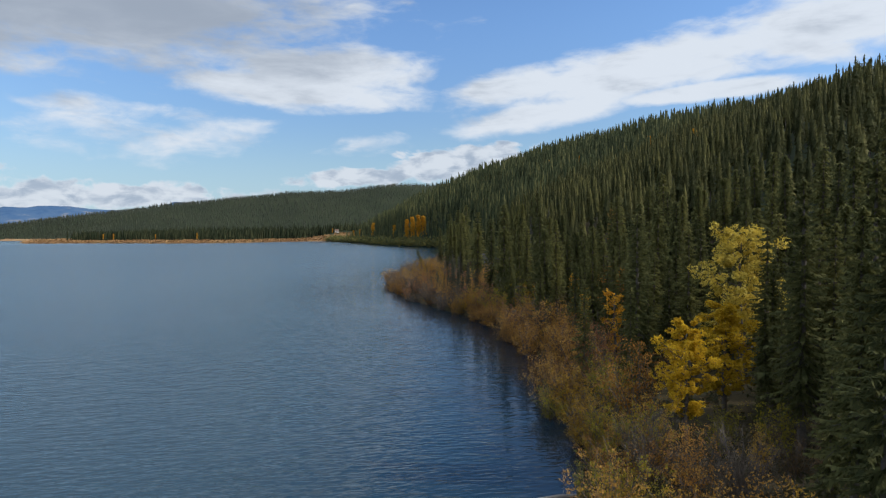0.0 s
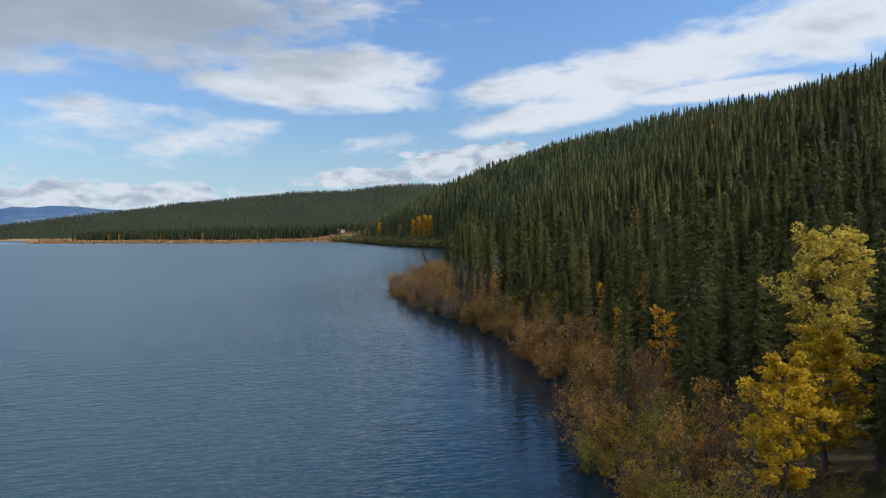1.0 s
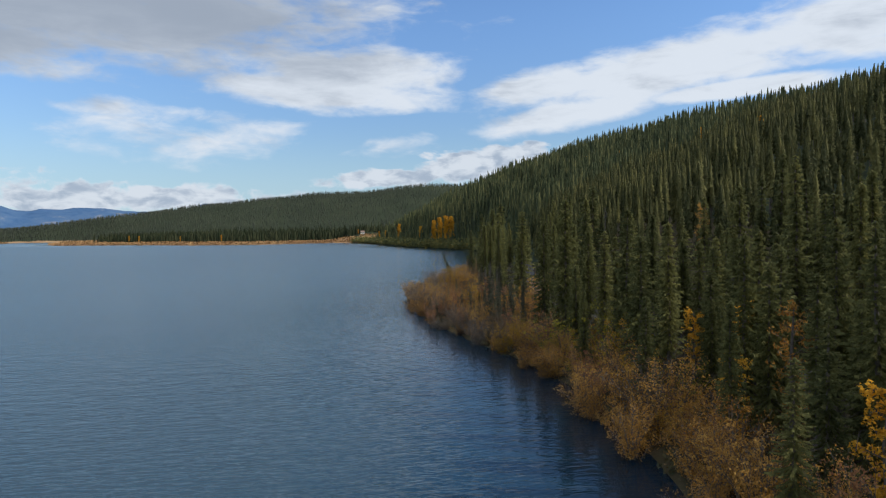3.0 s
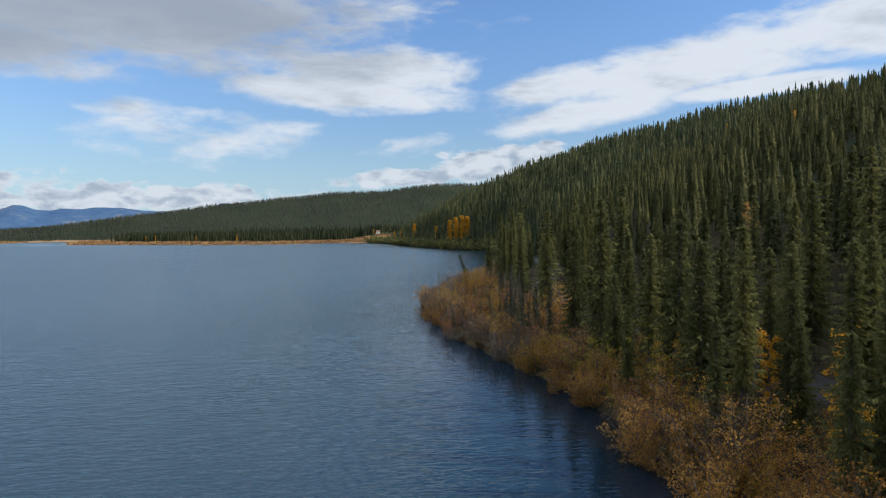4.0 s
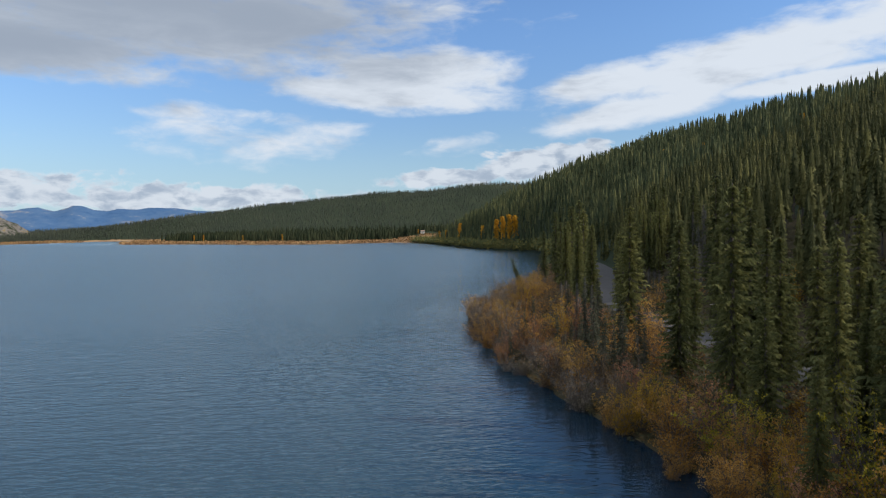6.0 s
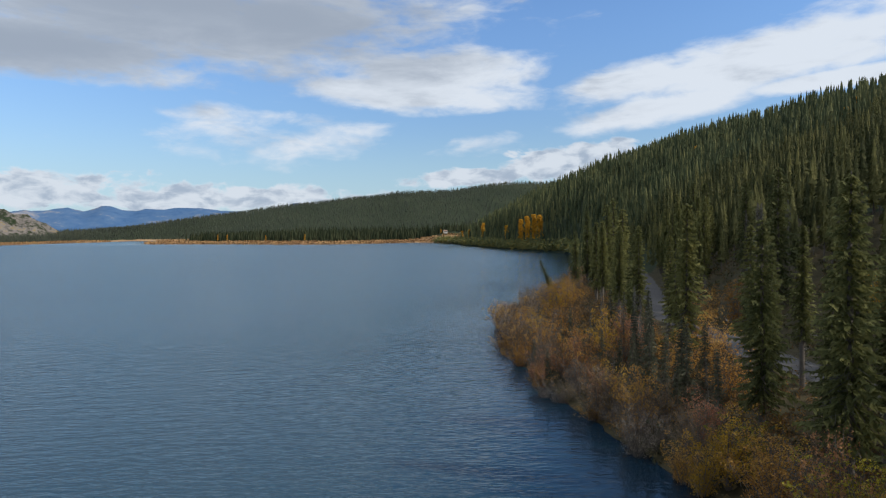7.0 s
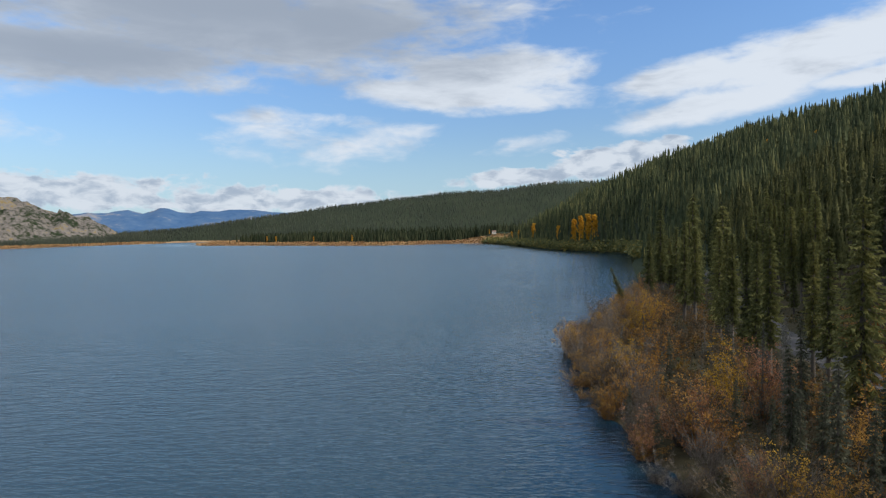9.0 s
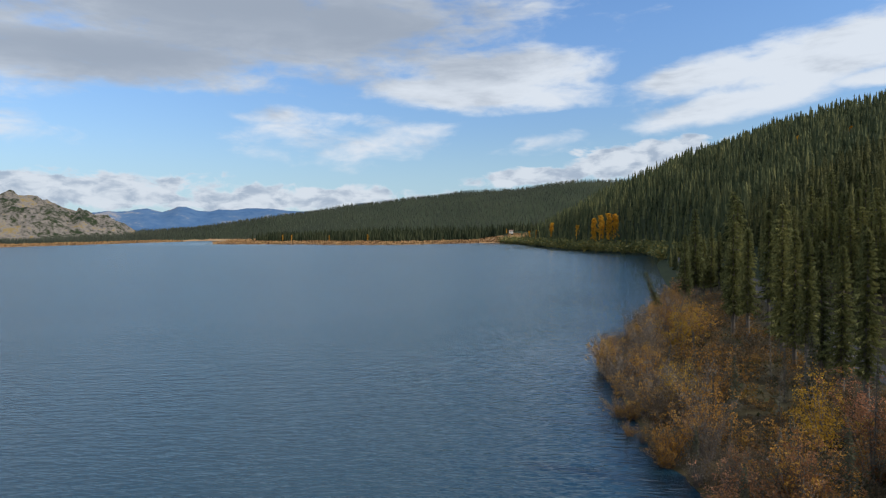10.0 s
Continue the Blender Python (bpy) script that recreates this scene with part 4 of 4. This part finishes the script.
# ---- dead trees and driftwood ----
snag = Stand(snag_proto(500), "grey dead spruce with bare broken boughs", "tree", "dead trees on the point")
for x, y, s, tilt in ((7.4, 121.5, 0.95, 1), (6.6, 124.5, 0.85, -2), (8.6, 127, 0.75, 1), (10.2, 121.7, 0.5, 3), (4.2, 133, 0.5, 5), (6.5, 145, 0.6, -3), (1.5, 150, 0.5, 6), (-1.5, 146, 0.45, -7), (2.2, 124, 0.42, 4), (0.2, 133.5, 0.4, -5), (-2.2, 138, 0.42, 3), (4.8, 116, 0.4, -6), (10.4, 109, 0.5, 4), (-3.4, 141.5, 0.38, -3), (0.4, 128, 0.36, 7), (6.0, 139, 0.5, 2)):
    snag.put(x, y, s, rng.uniform(0, 360), tilt)
for x, y, s, tilt in ((27.4, 158.5, 1.2, 1), (26.8, 152.6, 1.1, -2), (28.4, 156, 1.3, 0), (29.3, 160.5, 1.2, 2), (26.0, 149.5, 0.9, -3), (30.6, 152, 1.2, 1)):
    snag.put(x, y, s, rng.uniform(0, 360), tilt)
grey_spruce = Stand(spruce_proto(505, 0.75, 34, 0.06, 9, 6, mat=M_GREYNEEDLE), "small withered grey-green spruce on the point", "tree", "withered spruces on the point")
for x, y, s in ((7.2, 120.1, 0.62), (7.1, 112.8, 0.72), (8.4, 109.6, 0.45), (-0.2, 119.5, 0.36), (4.5, 121.2, 0.42), (7.7, 110.6, 0.55), (9.6, 114, 0.6), (10.5, 107, 0.5), (6.4, 134, 0.6), (8.8, 124, 0.7), (3.2, 126, 0.34), (6.2, 115.4, 0.5), (9.4, 111.2, 0.6), (11.2, 113.6, 0.55), (5.4, 117.8, 0.4), (1.2, 131, 0.38), (-1.6, 126.2, 0.3), (2.4, 137, 0.42), (7.9, 117.2, 0.5)):
    grey_spruce.put(x, y, s, rng.uniform(0, 360), rng.uniform(-3, 3))


def log_proto(seed, length, thick=1.0):
    r = random.Random(seed)
    root = new("fallen_log")
    bend = r.uniform(-0.25, 0.25)
    v, f = tube([(-length / 2, 0, 0.1), (0, bend, 0.13), (length / 2, 0, 0.1)], (0.13 * thick, 0.11 * thick, 0.05 * thick), 7)
    caps = np.array([(0, k, k + 1) for k in range(1, 6)] + [(14, 14 + k + 1, 14 + k) for k in range(1, 6)])
    part("trunk", raw_mesh("trunk", v, np.concatenate([f, caps])), M_DEADWOOD, root)
    for i in range(4):
        x = r.uniform(-0.3, 0.45) * length
        a = r.uniform(0.5, 2.6)
        v, f = tube([(x, 0, 0.12), (x + 0.3, math.cos(a) * 0.5, 0.12 + math.sin(a) * 0.5)], (0.025, 0.006), 4)
        part("branch_stub", raw_mesh("branch_stub", v, f), M_DEADWOOD, root)
    return root


log = Stand(log_proto(520, 6.0), "weathered grey fallen log", "log", "fallen logs")
for x, y, s, turn in ((24.5, 131, 1.0, 80), (26, 136, 0.8, 60), (24, 141, 1.1, 100), (25.5, 146, 0.7, 40), (22.8, 151, 0.8, 75), (27, 130, 0.9, 120), (26.5, 141, 0.6, 15), (4.5, 126, 0.9, 140), (1.5, 135, 0.8, 35)):
    log.put(x, y, s, turn)
log.put(-8.2, 162, 0.5, 170, z=-0.02)
log.put(9.2, 33.6, 0.9, 12, z=-0.02)
pole = Stand(log_proto(521, 8.8, 0.55), "pale bare fallen pole lying across the willows", "log", "fallen logs")
pole.put(5.2, 114.6, 1.0, -80, z=0.9)
pole.put(9.6, 119.5, 0.7, 120, z=1.2)
leaner = Stand(spruce_proto(510, 0.95, 30, 0.3), "thin half-dead spruce leaning out over the lake", "tree", "")
leaner.put(1.4, 187, 0.78, -90, 20)

# ---- undergrowth ----
UX, UY = scatter(4, 40, 10, 200, 1.8, 21)
UD = inland(UX, UY)
k = (UD > 1) & (line_distance(UX, UY, road_line, False) > 3.1)
tufts = [leaf_cloud(random.Random(600 + i), [np.array((0, 0, 0.25)), np.array((0.4, 0.2, 0.2)), np.array((-0.3, 0.3, 0.3))], [0.5, 0.4, 0.45], 40, 0.12) for i in range(5)]
woodland("undergrowth", UX[k], UY[k], tufts, 21, 0.7, 1.6, "low brown and green undergrowth beneath the trees", M_UNDER)

# ---- thicket across the bay, reeds on the marsh ----
BX, BY = scatter(-140, 30, 370, 840, 2.6, 23)
BD = inland(BX, BY)
k = (BD > 0.8) & (BD < 8 + 4 * wobble(BX, BY, 40, 35))
shrubs = [leaf_cloud(random.Random(620 + i), [np.array((0, 0, 1.0)), np.array((0.7, 0.3, 0.8)), np.array((-0.6, 0.5, 0.9)), np.array((0.1, -0.7, 1.5))], [1.0, 0.8, 0.9, 0.9], 60, 0.26) for i in range(5)]
woodland("bay_thicket", BX[k], BY[k], shrubs, 23, 1.2, 3.8, "olive and brown shrubs along the far side of the bay", M_THICKET)
BX, BY = scatter(-900, -90, 740, 1200, 4.6, 24)
BD = inland(BX, BY)
k = (BD > 1) & (BD < 60 + 20 * wobble(BX, BY, 150, 5)) & (((BY > 760) & (BX < -100)))
reeds = [leaf_cloud(random.Random(640 + i), [np.array((0, 0, 0.5)), np.array((1.0, 0.3, 0.4)), np.array((-0.9, 0.2, 0.5))], [0.9, 0.8, 0.8], 14, 0.5) for i in range(4)]
woodland("marsh_reeds", BX[k], BY[k], reeds, 24, 1.1, 2.7, "rusty brown reeds and low willows on the marsh", M_MARSH)


def box(x0, x1, y0, y1, z0, z1):
    v = np.array([(x, y, z) for x in (x0, x1) for y in (y0, y1) for z in (z0, z1)], float)
    f = np.array(((0, 1, 3, 2), (4, 6, 7, 5), (0, 4, 5, 1), (2, 3, 7, 6), (0, 2, 6, 4), (1, 5, 7, 3)))
    return v, f


def boxes(name, rows):
    V, F = tris_of([box(*r)[0] for r in rows], [box(*r)[1] for r in rows])
    return raw_mesh(name, V, F, False)


def cabin(x, y):
    root = tagged(new("house"), "small white house with a brown roof among far trees", "house")
    part("wall", boxes("wall", ((-4, 4, -3, 3, -2, 2.8),)), M_PLASTER, root)
    v = np.array([(a, b, c) for a in (-4.5, 4.5) for b, c in ((-3.6, 2.6), (3.6, 2.6), (3.6, 2.9), (0, 5.0), (-3.6, 2.9))], float)
    f = [(0, 5, 6), (0, 6, 1), (4, 3, 8), (4, 8, 9), (2, 7, 8), (2, 8, 3), (0, 4, 9), (0, 9, 5), (1, 6, 7), (1, 7, 2), (0, 1, 2), (0, 2, 3), (0, 3, 4), (5, 7, 6), (5, 8, 7), (5, 9, 8)]
    part("roof", raw_mesh("roof", v, np.array(f), False), M_ROOF, root)
    part("chimney", boxes("chimney", ((1.5, 2.2, 0.3, 1.0, 3.5, 5.6),)), M_ROOF, root)
    for a in (-2.6, 1.6):
        part("window", boxes("window", ((a, a + 1.1, -3.06, -2.98, 1.0, 2.1),)), M_PANE, root)
    part("door", boxes("door", ((-0.6, 0.4, -3.06, -2.98, 0.0, 2.05),)), M_ROOF, root)
    z = float(height(np.array([x]), np.array([y]))[0])
    root.matrix_basis = pose(x, y, z + 1.0, 0, 0, 12) @ Matrix.Scale(0.65, 4)


cabin(-129, 899)
